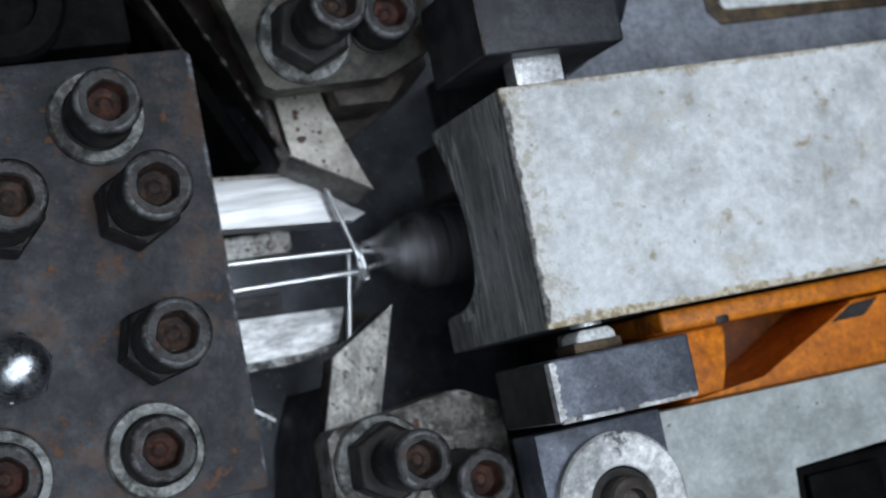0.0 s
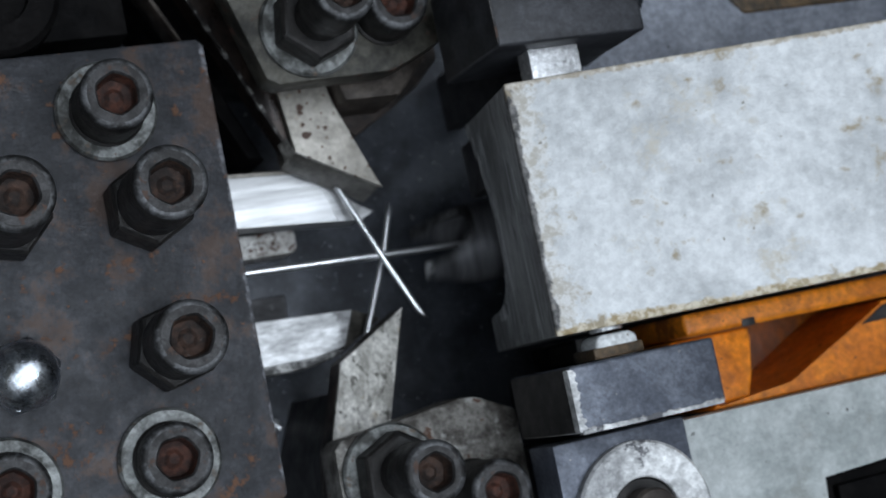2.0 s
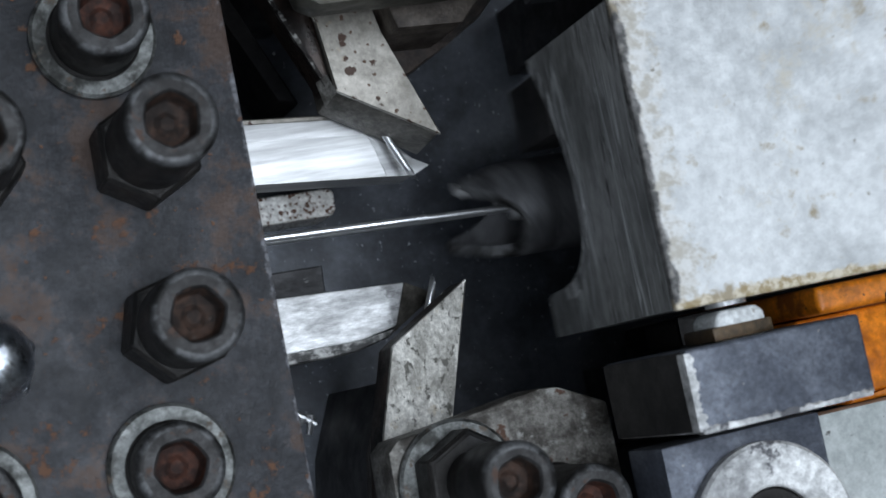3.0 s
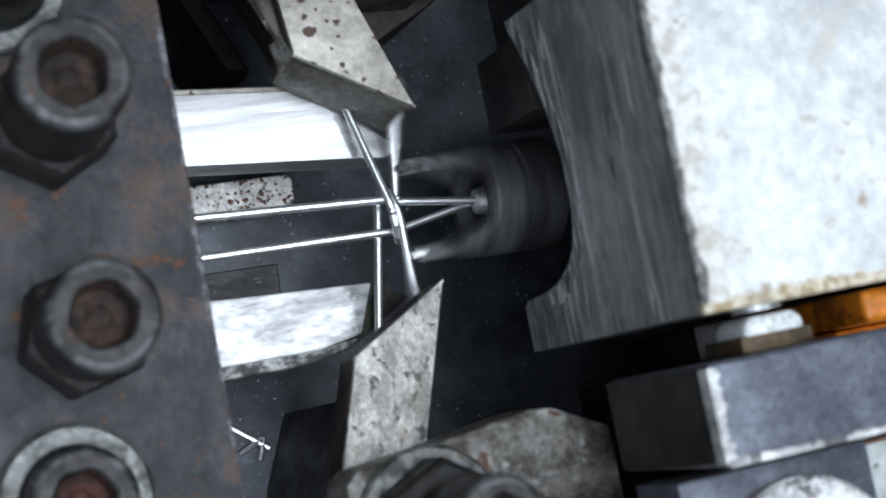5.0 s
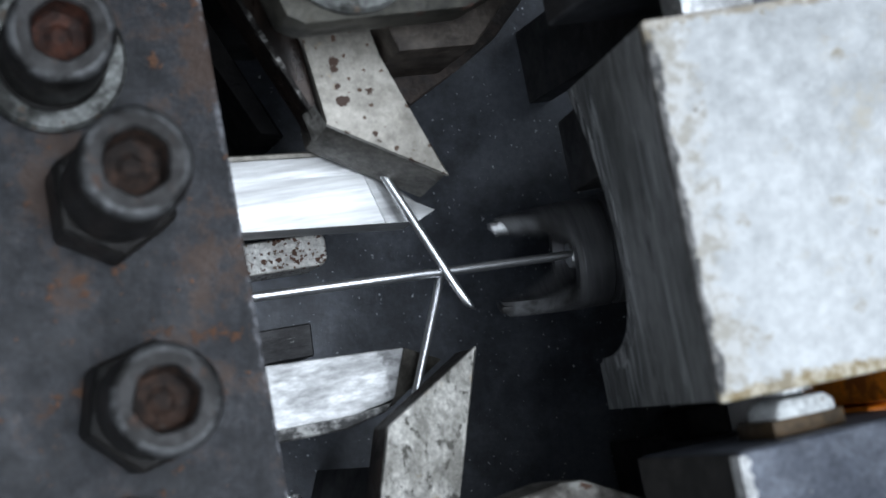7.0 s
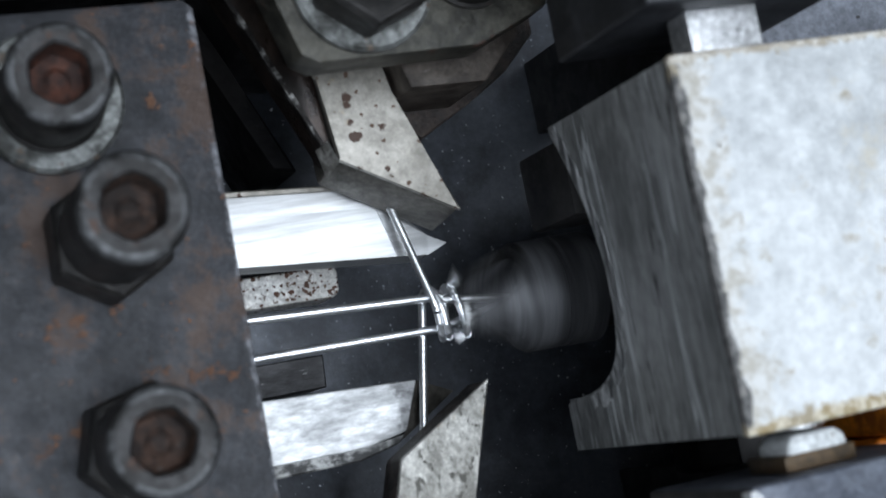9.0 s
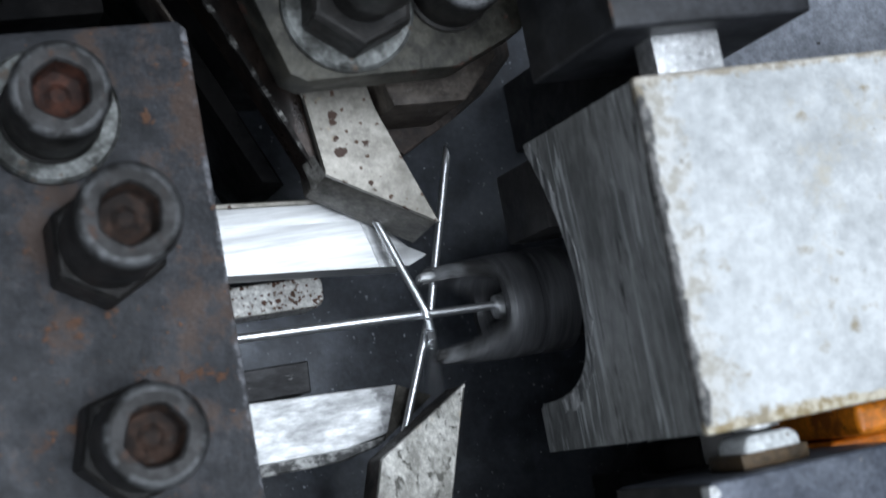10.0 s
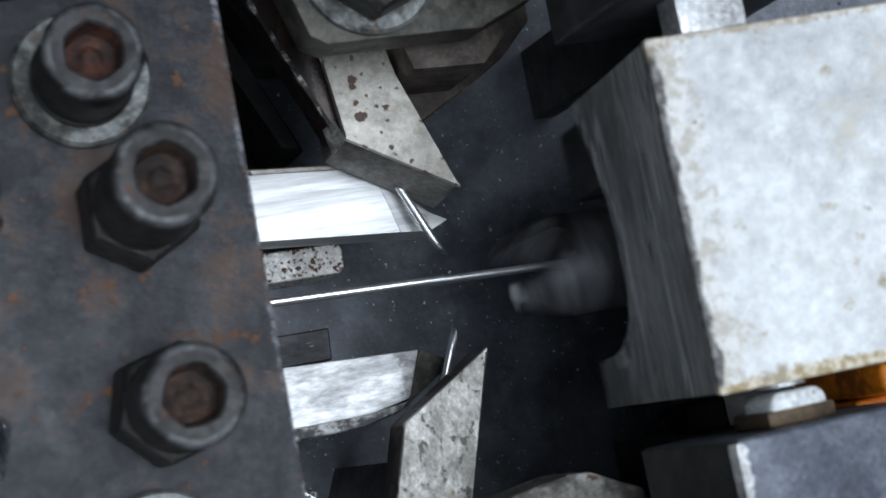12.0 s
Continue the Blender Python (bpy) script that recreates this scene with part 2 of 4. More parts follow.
# Upper clamp: olive steel, also darkened for the shade it lies in.
M_OLIVE_SHADED = surface("shaded_oily_olive_steel", (0.014, 0.0135, 0.0105), (0.070, 0.066, 0.053), 90, (0.4, 0.6), 0.3, 0.35, 900,
                  spot=(0.06, 0.028, 0.019), spot_scale=120, spot_at=0.58, spot2=(0.14, 0.135, 0.115), spot2_scale=70, spot2_at=0.60)
M_GLINT = surface("spotty_glint_edge", (0.012, 0.010, 0.009), (0.50, 0.49, 0.47), 210, (0.25, 0.45), 0.6, 0.4, 1300, contrast=(0.50, 0.68))
M_NOSE = surface("glinting_die_corner", (0.10, 0.095, 0.085), (0.42, 0.41, 0.385), 200, (0.28, 0.45), 0.6, 0.3, 1200, contrast=(0.4, 0.62))
M_PAD_DARK = surface("scratched_dark_pad", (0.022, 0.022, 0.024), (0.06, 0.06, 0.064), 140, (0.38, 0.55), 0.3, 0.3, 900,
                     spot=(0.30, 0.30, 0.30), spot_scale=520, spot_at=0.62, stretch=(0.5, 1.4, 1))
M_WIRE = surface("galvanised_wire", (0.80, 0.82, 0.85), (0.93, 0.94, 0.96), 300, (0.29, 0.33), 0.95, 0.0, 1500, grain=0.04)
M_CHROME = surface("chrome_nut", (0.42, 0.47, 0.54), (0.82, 0.87, 0.93), 150, (0.16, 0.38), 1.0, 0.2, 700)
M_SCUFF = surface("scuffed_white_metal", (0.34, 0.345, 0.35), (0.82, 0.83, 0.83), 90, (0.36, 0.55), 0.25, 0.35, 700,
                  spot=(0.10, 0.10, 0.11), spot_scale=95, spot_at=0.565)
M_WALL = surface("workshop_plaster", (0.45, 0.45, 0.44), (0.55, 0.55, 0.54), 3, (0.7, 0.9), 0.0, 0.1, 40)
M_FLOOR = surface("workshop_concrete", (0.20, 0.20, 0.20), (0.32, 0.32, 0.31), 4, (0.6, 0.85), 0.0, 0.1, 60)


# ---- mesh helpers (millimetres) ----
def mesh_of(name, bm, material, smooth=False):
    me = bpy.data.meshes.new(name)
    bmesh.ops.recalc_face_normals(bm, faces=bm.faces)
    bmesh.ops.scale(bm, vec=(MM, MM, MM), verts=bm.verts)
    bm.to_mesh(me)
    bm.free()
    me.materials.append(material)
    if smooth:
        for p in me.polygons:
            p.use_smooth = True
        me.set_sharp_from_angle(angle=radians(35))
    return me


def part(name, bm, material, parent, label="", smooth=True, at=(0, 0, 0)):
    ob = new(name, mesh_of(name, bm, material, smooth))
    ob.parent = parent
    ob.location = [v * MM for v in at]
    return tagged(ob, label)


def thing(name, label, category, group="", kind="", at=(0, 0, 0)):
    ob = new(name)
    ob.empty_display_size = 0.01
    ob.location = [v * MM for v in at]
    return tagged(ob, label, category, group, kind)


def prism(pts, z0, z1, bevel=0.6, seg=2, bm=None, drop=None):
    """A prism over the polygon pts; drop lowers the top of single corners."""
    bm = bm or bmesh.new()
    low = [bm.verts.new((x, y, z0)) for x, y in pts]
    top = [bm.verts.new((x, y, z1 - (drop or {}).get(i, 0))) for i, (x, y) in enumerate(pts)]
    k = len(pts)
    faces = [bm.faces.new(top), bm.faces.new(low[::-1])]
    faces += [bm.faces.new((low[i], low[(i + 1) % k], top[(i + 1) % k], top[i])) for i in range(k)]
    if bevel:
        edges = list({e for f in faces for e in f.edges})
        bmesh.ops.bevel(bm, geom=edges, offset=bevel, segments=seg, profile=0.6, affect="EDGES", clamp_overlap=True)
    return bm


def box(x0, x1, y0, y1, z0, z1, bevel=0.6, seg=2, bm=None):
    return prism([(x0, y0), (x1, y0), (x1, y1), (x0, y1)], z0, z1, bevel, seg, bm)


def lathe(profile, n=40, axis="z", bm=None, centre=(0, 0, 0), closed=False):
    """Turns a profile of (radius, height) round an axis."""
    bm = bm or bmesh.new()
    rings = []
    for r, h in profile:
        ring = []
        for i in range(n):
            a = 2 * math.pi * i / n
            p = (r * math.cos(a), r * math.sin(a), h) if axis == "z" else (h, r * math.cos(a), r * math.sin(a))
            ring.append(bm.verts.new([p[j] + centre[j] for j in range(3)]))
        rings.append(ring)
    pairs = list(zip(rings, rings[1:])) + ([(rings[-1], rings[0])] if closed else [])
    for a, b in pairs:
        for i in range(n):
            bm.faces.new((a[i], a[(i + 1) % n], b[(i + 1) % n], b[i]))
    if not closed:
        bm.faces.new(rings[0][::-1])
        bm.faces.new(rings[-1])
    return bm


def hexagon(r, turn=0.0):
    return [(r * math.cos(radians(60 * i + turn)), r * math.sin(radians(60 * i + turn))) for i in range(6)]


def hex_nut(r, z0, z1, turn=0.0):
    """A hexagonal nut with a chamfered top."""
    bm = bmesh.new()
    lo = [bm.verts.new((x, y, z0)) for x, y in hexagon(r, turn)]
    mid = [bm.verts.new((x, y, z1 - 1.0)) for x, y in hexagon(r, turn)]
    up = [bm.verts.new((x * 0.9, y * 0.9, z1)) for x, y in hexagon(r, turn)]
    for a, b in ((lo, mid), (mid, up)):
        for i in range(6):
            bm.faces.new((a[i], a[(i + 1) % 6], b[(i + 1) % 6], b[i]))
    bm.faces.new(up)
    bm.faces.new(lo[::-1])
    bmesh.ops.bevel(bm, geom=bm.edges[:], offset=0.35, segments=2, affect="EDGES")
    return bm


def socket_head(r, z0, z1, hex_r, depth, turn):
    """Cylinder head with a rounded rim and an open hexagonal socket: wall, rim and socket meshes."""
    n = 48
    wall = bmesh.new()
    prof = [(r * 0.97, z0), (r, z0 + 0.5), (r, z1 - 1.3), (r - 0.35, z1 - 0.5), (r - 1.1, z1)]
    rings = [[wall.verts.new((q * math.cos(2 * math.pi * i / n), q * math.sin(2 * math.pi * i / n), h)) for i in range(n)] for q, h in prof[:4]]
    for a, b in zip(rings, rings[1:]):
        for i in range(n):
            wall.faces.new((a[i], a[(i + 1) % n], b[(i + 1) % n], b[i]))

    def hx(a, rad):
        local = (a - radians(turn)) % (math.pi / 3) - math.pi / 6
        return rad * (0.55 * math.cos(math.pi / 6) / math.cos(local) + 0.42)

    rim = bmesh.new()
    profs = []
    for i in range(n):
        a = 2 * math.pi * i / n
        h = hx(a, hex_r)
        profs.append([(q * math.cos(a), q * math.sin(a), z) for q, z in ((r - 0.35, z1 - 0.5), (r - 1.1, z1), (h + 0.5, z1), (h, z1 - 0.6))])
    vs = [[rim.verts.new(p) for p in col] for col in profs]
    for i in range(n):
        for j in (1, 2):
            rim.faces.new((vs[i][j], vs[(i + 1) % n][j], vs[(i + 1) % n][j + 1], vs[i][j + 1]))
    for col in vs:
        rim.verts.remove(col[0])
    edge = lathe([(r, z1 - 1.3), (r - 0.1, z1 - 0.75), (r - 0.45, z1 - 0.28), (r - 1.1, z1), (r - 1.6, z1 + 0.03), (r - 1.6, z1 - 0.3), (r - 0.8, z1 - 1.3)], n, closed=True)
    sock = bmesh.new()
    cols = []
    for i in range(n):
        a = 2 * math.pi * i / n
        h = hx(a, hex_r)
        cols.append([sock.verts.new((h * q * math.cos(a), h * q * math.sin(a), z1 - w)) for q, w in ((1, 0.6), (0.97, depth * 0.62), (0.86, depth * 0.9), (0.5, depth), (0.26, depth * 0.84))])
    for i in range(n):
        for j in range(4):
            sock.faces.new((cols[i][j], cols[(i + 1) % n][j], cols[(i + 1) % n][j + 1], cols[i][j + 1]))
    sock.faces.new([c[4] for c in cols])
    return wall, rim, sock, edge


def washer(r_out, r_in, z0, z1):
    return lathe([(r_in, z0), (r_out - 0.3, z0), (r_out, z0 + 0.4), (r_out, z1 - 0.6), (r_out - 0.7, z1), (r_in + 0.4, z1), (r_in, z1 - 0.3)], 48, closed=True)


def cap_bolt(label, x, y, base, r=9.0, head=14.0, nut=0.0, ring=0.0, shank=0.0, turn=10.0, red=False):
    """A socket cap bolt that stands on base: washer, nut, bare shank and head one over the other."""
    t = thing("cap_bolt", label, "bolt", "machine bolts", at=(x, y, base))
    z = 0.0
    if ring:
        part("washer", washer(ring, 6.3, z, z + 2.2), M_WASHER, t, "worn zinc washer")
        z += 2.2
    if nut:
        part("nut", hex_nut(11.2, z, z + nut, turn + 7), M_BOLT, t)
        z += nut
    if shank:
        part("shank", lathe([(6.6, z - 1), (6.6, z + shank)], 32), M_BOLT, t)
        z += shank
    if not (nut or shank):
        part("flange", lathe([(r + 0.6, z), (r + 0.6, z + 1.0), (r - 0.2, z + 1.6)], 40), M_BOLT, t)
        z += 0.8
    wall, rim, sock, edge = socket_head(r, z, z + head, r * 0.6, 6.0, turn)
    top = part("head", wall, M_BOLT, t)
    part("rim", rim, M_RING, top)
    part("worn_edge", edge, M_EDGE, top, "edge rubbed to bare metal")
    part("socket", sock, M_SOCKET if red else M_SOCKET_DUSTY, top, "rusty hexagonal socket")
    return t


# ---- the room that closes the place ----
def room():
    for name, b, m in (("floor", (-2000, 2000, -2000, 2000, -950, -900), M_FLOOR), ("ceiling", (-2000, 2000, -2000, 2000, 1700, 1750), M_WALL),
                       ("wall_north", (-2000, 2000, 2000, 2080, -900, 1700), M_WALL), ("wall_south", (-2000, 2000, -2080, -2000, -900, 1700), M_WALL),
                       ("wall_east", (2000, 2080, -2000, 2000, -900, 1700), M_WALL), ("wall_west", (-2080, -2000, -2000, 2000, -900, 1700), M_WALL)):
        ob = new(name, mesh_of(name, box(*b, bevel=0), m))
        tagged(ob, "plain workshop " + name.split("_")[0], name.split("_")[0], kind="structure")


room()


# ---- machine bed ----
def machine_bed():
    t = thing("machine_bed", "oil-dark cast iron machine bed with a wet top", "machine bed", kind="structure", at=(0, 0, -900))
    part("bed_top", box(-260, 260, -200, 200, 830, 844, 2), M_BED, t)
    part("pedestal", box(-230, 230, -170, 170, 0, 830, 4), M_DARK, t)


machine_bed()
BED = -56.0


# ---- sliding carriage plate on the wire-pulling side ----
def carriage():
    t = thing("carriage", "dark rusty steel carriage plate that pulls the wire", "machine carriage", at=(0, 0, BED))
    z = -BED
    part("plate", prism([(-180, -60.6), (-51.4, -60.4), (-50.4, -59.4), (-49.5, 59.6), (-51.2, 61.4), (-180, 62.6)], z - 6, z + 14, 0.8, 2), M_PLATE, t, "thick dark steel plate with rust patches")
    part("slide_foot", box(-172, -135, -55, 58, 0, z - 6, 1), M_DARK, t)
    return t


def plate_bolts(base):
    """The bolts that ride on the carriage plate."""
    items = []
    add = lambda *a, **k: items.append(cap_bolt(*a, **k))
    add("dark socket cap bolt with rusty socket on a worn washer", -78.0, 45.0, base, head=17.0, ring=13.0, turn=30, red=True)
    add("dark socket cap bolt standing on a black hexagon nut", -73.0, 18.6, base, head=24.0, nut=13.5, turn=22)
    add("short dark socket cap bolt standing on a black hexagon nut", -73.5, -17.4, base, head=17.0, nut=13.5, turn=8)
    add("dark socket cap bolt with red-rusted socket on a bright worn washer", -78.6, -44.8, base, head=9.0, ring=13.0, turn=5, red=True)
    add("dark socket cap bolt standing on a black hexagon nut", -108.0, 21.0, base, head=24.0, nut=13.5, turn=40)
    add("dark socket cap bolt with rusty socket on a worn washer", -118.0, -44.4, base, head=11.0, ring=13.0, turn=18, red=True)
    t = thing("domed_nut", "shiny chromed domed nut on the carriage plate", "nut", "machine bolts", at=(-110.4, -17.8, base))
    part("hexagon", hex_nut(9.6, 0, 8, 12), M_CHROME, t)
    part("dome", lathe([(8.6, 7.5), (8.4, 10), (7.4, 13), (5.4, 15.6), (2.8, 17), (0.6, 17.3)], 32), M_CHROME, t)
    items.append(t)
    return items


CARRIAGE = carriage()
RIDERS = plate_bolts(14.0)


# ---- jaws, pads and dies ----
def jaws():
    z = -BED - 15
    t = thing("wire_jaw", "bright polished steel jaw bar with a pointed tip", "machine jaw", "wire jaws", at=(0, 0, BED))
    part("bar", prism([(-130, 21.2), (-10.1, 11.5), (-12.9, 22.2), (-130, 30.4)], z - 11, z, 0), M_JAW, t, smooth=False)
    part("sloped_band", prism([(-130, 30.4), (-12.9, 22.2), (-14.0, 26.4), (-130, 34.6)], z - 11, z, 0, drop={2: 0.45, 3: 0.45}), M_JAW, t, smooth=False)
    bm = bmesh.new()
    top = [(-9.9, 11.5, z - 0.3), (-3.1, 10.9, z - 0.5), (1.3, 12.8, z - 0.6), (-2.6, 15.0, z - 0.7), (-13.6, 26.0, z - 0.6), (-12.7, 22.2, z - 0.3)]
    up = [bm.verts.new(p) for p in top]
    low = [bm.verts.new((x, y, z - 11)) for x, y, _ in top]
    for f in ((0, 1, 3), (1, 2, 3), (0, 3, 5), (5, 3, 4)):
        bm.faces.new([up[i] for i in f])
    for i in range(6):
        bm.faces.new((up[i], up[(i + 1) % 6], low[(i + 1) % 6], low[i]))
    bm.faces.new(low)
    part("tip", bm, M_JAW, t, smooth=False)
    part("stained_strip", prism([(-130, 34.7), (-14.2, 26.5), (-16.4, 28.0), (-130, 36.4)], z - 11, z - 1.3, 0.3, 1), M_DIE, t, "stained upper strip with brown pits")
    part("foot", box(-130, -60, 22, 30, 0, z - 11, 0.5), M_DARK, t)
    t = thing("wire_jaw", "scratched bright steel jaw bar with a pointed tip", "machine jaw", "wire jaws", at=(0, 0, BED))
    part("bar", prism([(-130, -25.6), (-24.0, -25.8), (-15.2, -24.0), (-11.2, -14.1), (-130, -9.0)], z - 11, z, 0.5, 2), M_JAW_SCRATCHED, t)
    bm = bmesh.new()
    v = [bm.verts.new(p) for p in ((-11.1, -14.3, z - 0.1), (-16.0, -25.4, z - 0.6), (-1.8, -17.8, z - 5.5), (-11.1, -14.3, z - 11), (-16.0, -25.4, z - 11), (-1.8, -17.8, z - 11))]
    for f in ((0, 1, 2), (0, 2, 5, 3), (1, 4, 5, 2), (3, 5, 4), (0, 3, 4, 1)):
        bm.faces.new([v[i] for i in f])
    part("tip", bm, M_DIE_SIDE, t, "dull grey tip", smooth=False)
    part("scuffed_strip", prism([(-130, -28.6), (-26.0, -28.2), (-17.0, -26.2), (-15.3, -24.2), (-24.0, -25.9), (-130, -25.7)], z - 11, z - 0.7, 0.3, 1), M_STRIP, t, "scuffed dark edge strip")
    part("foot", box(-130, -60, -25, -13, 0, z - 11, 0.5), M_DARK, t)


def pads():
    z = -BED - 43
    t = thing("guide_pad", "pale steel guide pad speckled with rust", "guide pad", "guide pads", at=(0, 0, BED))
    part("pad", prism([(-120, 8.2), (-16.8, 7.7), (-15.4, 9.0), (-15.0, 13.6), (-16.2, 14.8), (-120, 15.6)], 0, z, 0.3, 1), M_PAD, t)
    t = thing("guide_pad", "dark scratched steel guide pad", "guide pad", "guide pads", at=(0, 0, BED))
    part("pad", prism([(-120, -12), (-22.3, -11.6), (-21.8, -4.3), (-120, -3.8)], 0, z, 0.3, 1), M_PAD_DARK, t)


M_STRIP = surface("scuffed_black_edge", (0.05, 0.05, 0.05), (0.42, 0.42, 0.41), 240, (0.4, 0.6), 0.4, 0.4, 1300, stretch=(0.7, 1, 1), contrast=(0.44, 0.6))
M_PAD = surface("rust_speckled_pad", (0.50, 0.485, 0.46), (0.74, 0.735, 0.71), 90, (0.35, 0.5), 0.4, 0.3, 900,
                spot=(0.13, 0.075, 0.045), spot_scale=600, spot_at=0.57, pits=(((0.10, 0.045, 0.027), 900, 0.62), ((0.08, 0.038, 0.022), 560, 0.44)))


def dies():
    up = thing("cutting_die", "pale cutting die with brown pits and a pointed tip", "cutting die", "cutting dies", at=(0, 0, BED))
    z = -BED
    part("blade", prism([(-0.1, 17.2), (-10.2, 42.7), (-20, 98), (-38, 98), (-31.8, 76.9), (-28.1, 61.3), (-24.5, 47.5), (-23.3, 30.5)], z - 1.6, z, 0.35, 2), M_DIE, up)
    # The flank is a darker material than the blade above it.
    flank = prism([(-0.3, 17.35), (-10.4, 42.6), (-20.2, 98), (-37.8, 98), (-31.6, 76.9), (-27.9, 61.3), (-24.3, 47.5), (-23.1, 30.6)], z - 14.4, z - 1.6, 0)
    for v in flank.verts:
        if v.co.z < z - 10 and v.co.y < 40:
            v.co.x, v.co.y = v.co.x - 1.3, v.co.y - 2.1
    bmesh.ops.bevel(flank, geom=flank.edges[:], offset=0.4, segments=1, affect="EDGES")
    part("flank", flank, M_DIE_SIDE, up, "dark flank under the pale face")
    part("cheek", prism([(-23.5, 30.4), (-24.7, 47.5), (-28.3, 61.3), (-32.0, 76.9), (-38.2, 98), (-57, 98), (-45.3, 78.8), (-35.5, 57.4), (-28.3, 41.1), (-24.6, 32.2)], z - 12, z - 2.2, 0.5, 2), M_BROWN, up, "dark oily brown cheek")
    # Glints along the cheek edge, painted as a spotty light strip.
    edge = [(-24.6, 32.2), (-28.3, 41.1), (-35.5, 57.4), (-45.3, 78.8), (-57, 98)]
    part("worn_corner", prism([(x - 0.5, y - 0.1) for x, y in edge] + [(x + 0.5, y + 0.2) for x, y in edge[::-1]], z - 3.2, z - 1.95, 0.2, 1), M_GLINT, up, "cheek edge with painted glints")
    # Small facet whose light colour stands for the corner's highlight.
    bm = bmesh.new()
    v = [bm.verts.new(p) for p in ((-23.2, 30.3, z - 0.1), (-24.9, 34.5, z - 0.1), (-26.6, 33.6, z - 3.8), (-25.0, 28.0, z - 5.2), (-22.6, 31.6, z - 5.2))]
    for f in ((0, 1, 2), (0, 2, 3), (1, 4, 2), (2, 4, 3), (0, 4, 1), (0, 3, 4)):
        bm.faces.new([v[i] for i in f])
    part("worn_nose", bm, M_NOSE, up, "corner with a painted highlight", smooth=False)
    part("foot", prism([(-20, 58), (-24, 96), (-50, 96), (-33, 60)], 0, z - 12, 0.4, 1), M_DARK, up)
    dn = thing("cutting_die", "chipped grey cutting die with a pointed tip", "cutting die", "cutting dies", at=(0, 0, BED))
    part("blade", prism([(-1.4, -16.8), (-22.4, -29.0), (-28.4, -48.0), (-38, -98), (-17, -98), (-12.8, -49.2)], z - 1.6, z, 0.45, 2), M_DIE_ROUGH, dn)
    part("flank", prism([(-1.7, -17.1), (-22.2, -29.1), (-28.2, -48.0), (-37.8, -98), (-17.2, -98), (-13.0, -49.2)], z - 11.0, z - 1.6, 0.4, 1), M_RUST_DARK, dn, "dark flank under the chipped face")
    part("foot", prism([(-23, -36), (-30, -52), (-38, -96), (-18, -96), (-14, -52)], 0, z - 11.0, 0.4, 1), M_DARK, dn)
    g = thing("wire_guide", "near-black guide bar along the upper die", "guide bar", at=(0, 0, BED))
    part("bar", prism([(-25.6, 33.0), (-36.5, 57.5), (-46.4, 78.5), (-58, 100), (-68, 100), (-52, 80), (-45, 66), (-31, 34)], 0, z - 22, 0.6, 1), M_NEAR_BLACK, g)
    part("lip", prism([(-44.5, 65), (-45.6, 65), (-54.6, 83), (-63, 99), (-61.5, 99), (-53.2, 83)], z - 22, z - 10, 0.4, 1), M_RUST, g)


jaws()
pads()
dies()


# ---- clamps over the dies ----
def clamps():
    z = -BED
    t = thing("die_clamp", "stained grey steel die clamp plate", "clamp", "die clamps", at=(0, 0, BED))
    part("plate", prism([(-34.2, 46.2), (-31.0, 44.3), (1.0, 44.4), (16.0, 50.8), (17.7, 60.5), (18, 100), (-50, 100)], z + 14, z + 24, 0.9, 2), M_OLIVE_SHADED, t)
    part("spacer", prism([(-24, 56), (0, 56), (0, 98), (-38, 98)], z + 0.1, z + 14, 0.4, 1), M_DARK, t)
    part("lower_tier", prism([(-8.6, 41.3), (7.5, 40.9), (16.3, 49.9), (17, 98), (-20, 98), (-9.6, 46)], 0, z + 8, 0.8, 2), M_RUST, t, "rust-stained lower tier")
    part("lower_body", prism([(0, 35), (12, 41.3), (21.5, 47), (30, 55), (30, 98), (-14, 98), (-10, 44)], 0, z - 14, 0.8, 2), M_RUST_DARK, t, "dark rusty lower body")
    t = thing("die_clamp", "worn grey steel die clamp plate", "clamp", "die clamps", at=(0, 0, BED))
    part("plate", prism([(-37, -100), (-35.4, -51.2), (-32.9, -49.0), (-19.1, -47.5), (0.8, -44.6), (5.4, -45.1), (16.2, -50.4), (16.5, -100)], z + 8, z + 22, 0.9, 2), M_CLAMP, t)
    part("spacer", prism([(-9, -52), (14, -54), (14, -98), (-9, -98)], 0, z + 8, 0.4, 1), M_DARK, t)
    cap_bolt("tall dark cap bolt with nut and bright washer on a clamp", -20.6, 58.2, 24, r=7.8, head=15, nut=9, ring=13.4, shank=8, turn=15)
    cap_bolt("tall dark cap bolt with nut and bright washer on a clamp", -21.8, -60.3, 22, r=7.8, head=15, nut=9, ring=13.4, shank=8, turn=20)
    cap_bolt("rusty socket cap bolt on a clamp", 1.0, 60.0, 24, r=8.2, head=13, turn=0, red=True)
    cap_bolt("rusty socket cap bolt on a clamp", -0.6, -69.4, 22, r=8.2, head=20, turn=35, red=True)


clamps()


# ---- spindle housing with its arch, cover block, brackets ----
PIVOT = Vector((29.0, -3.0, 58.0))


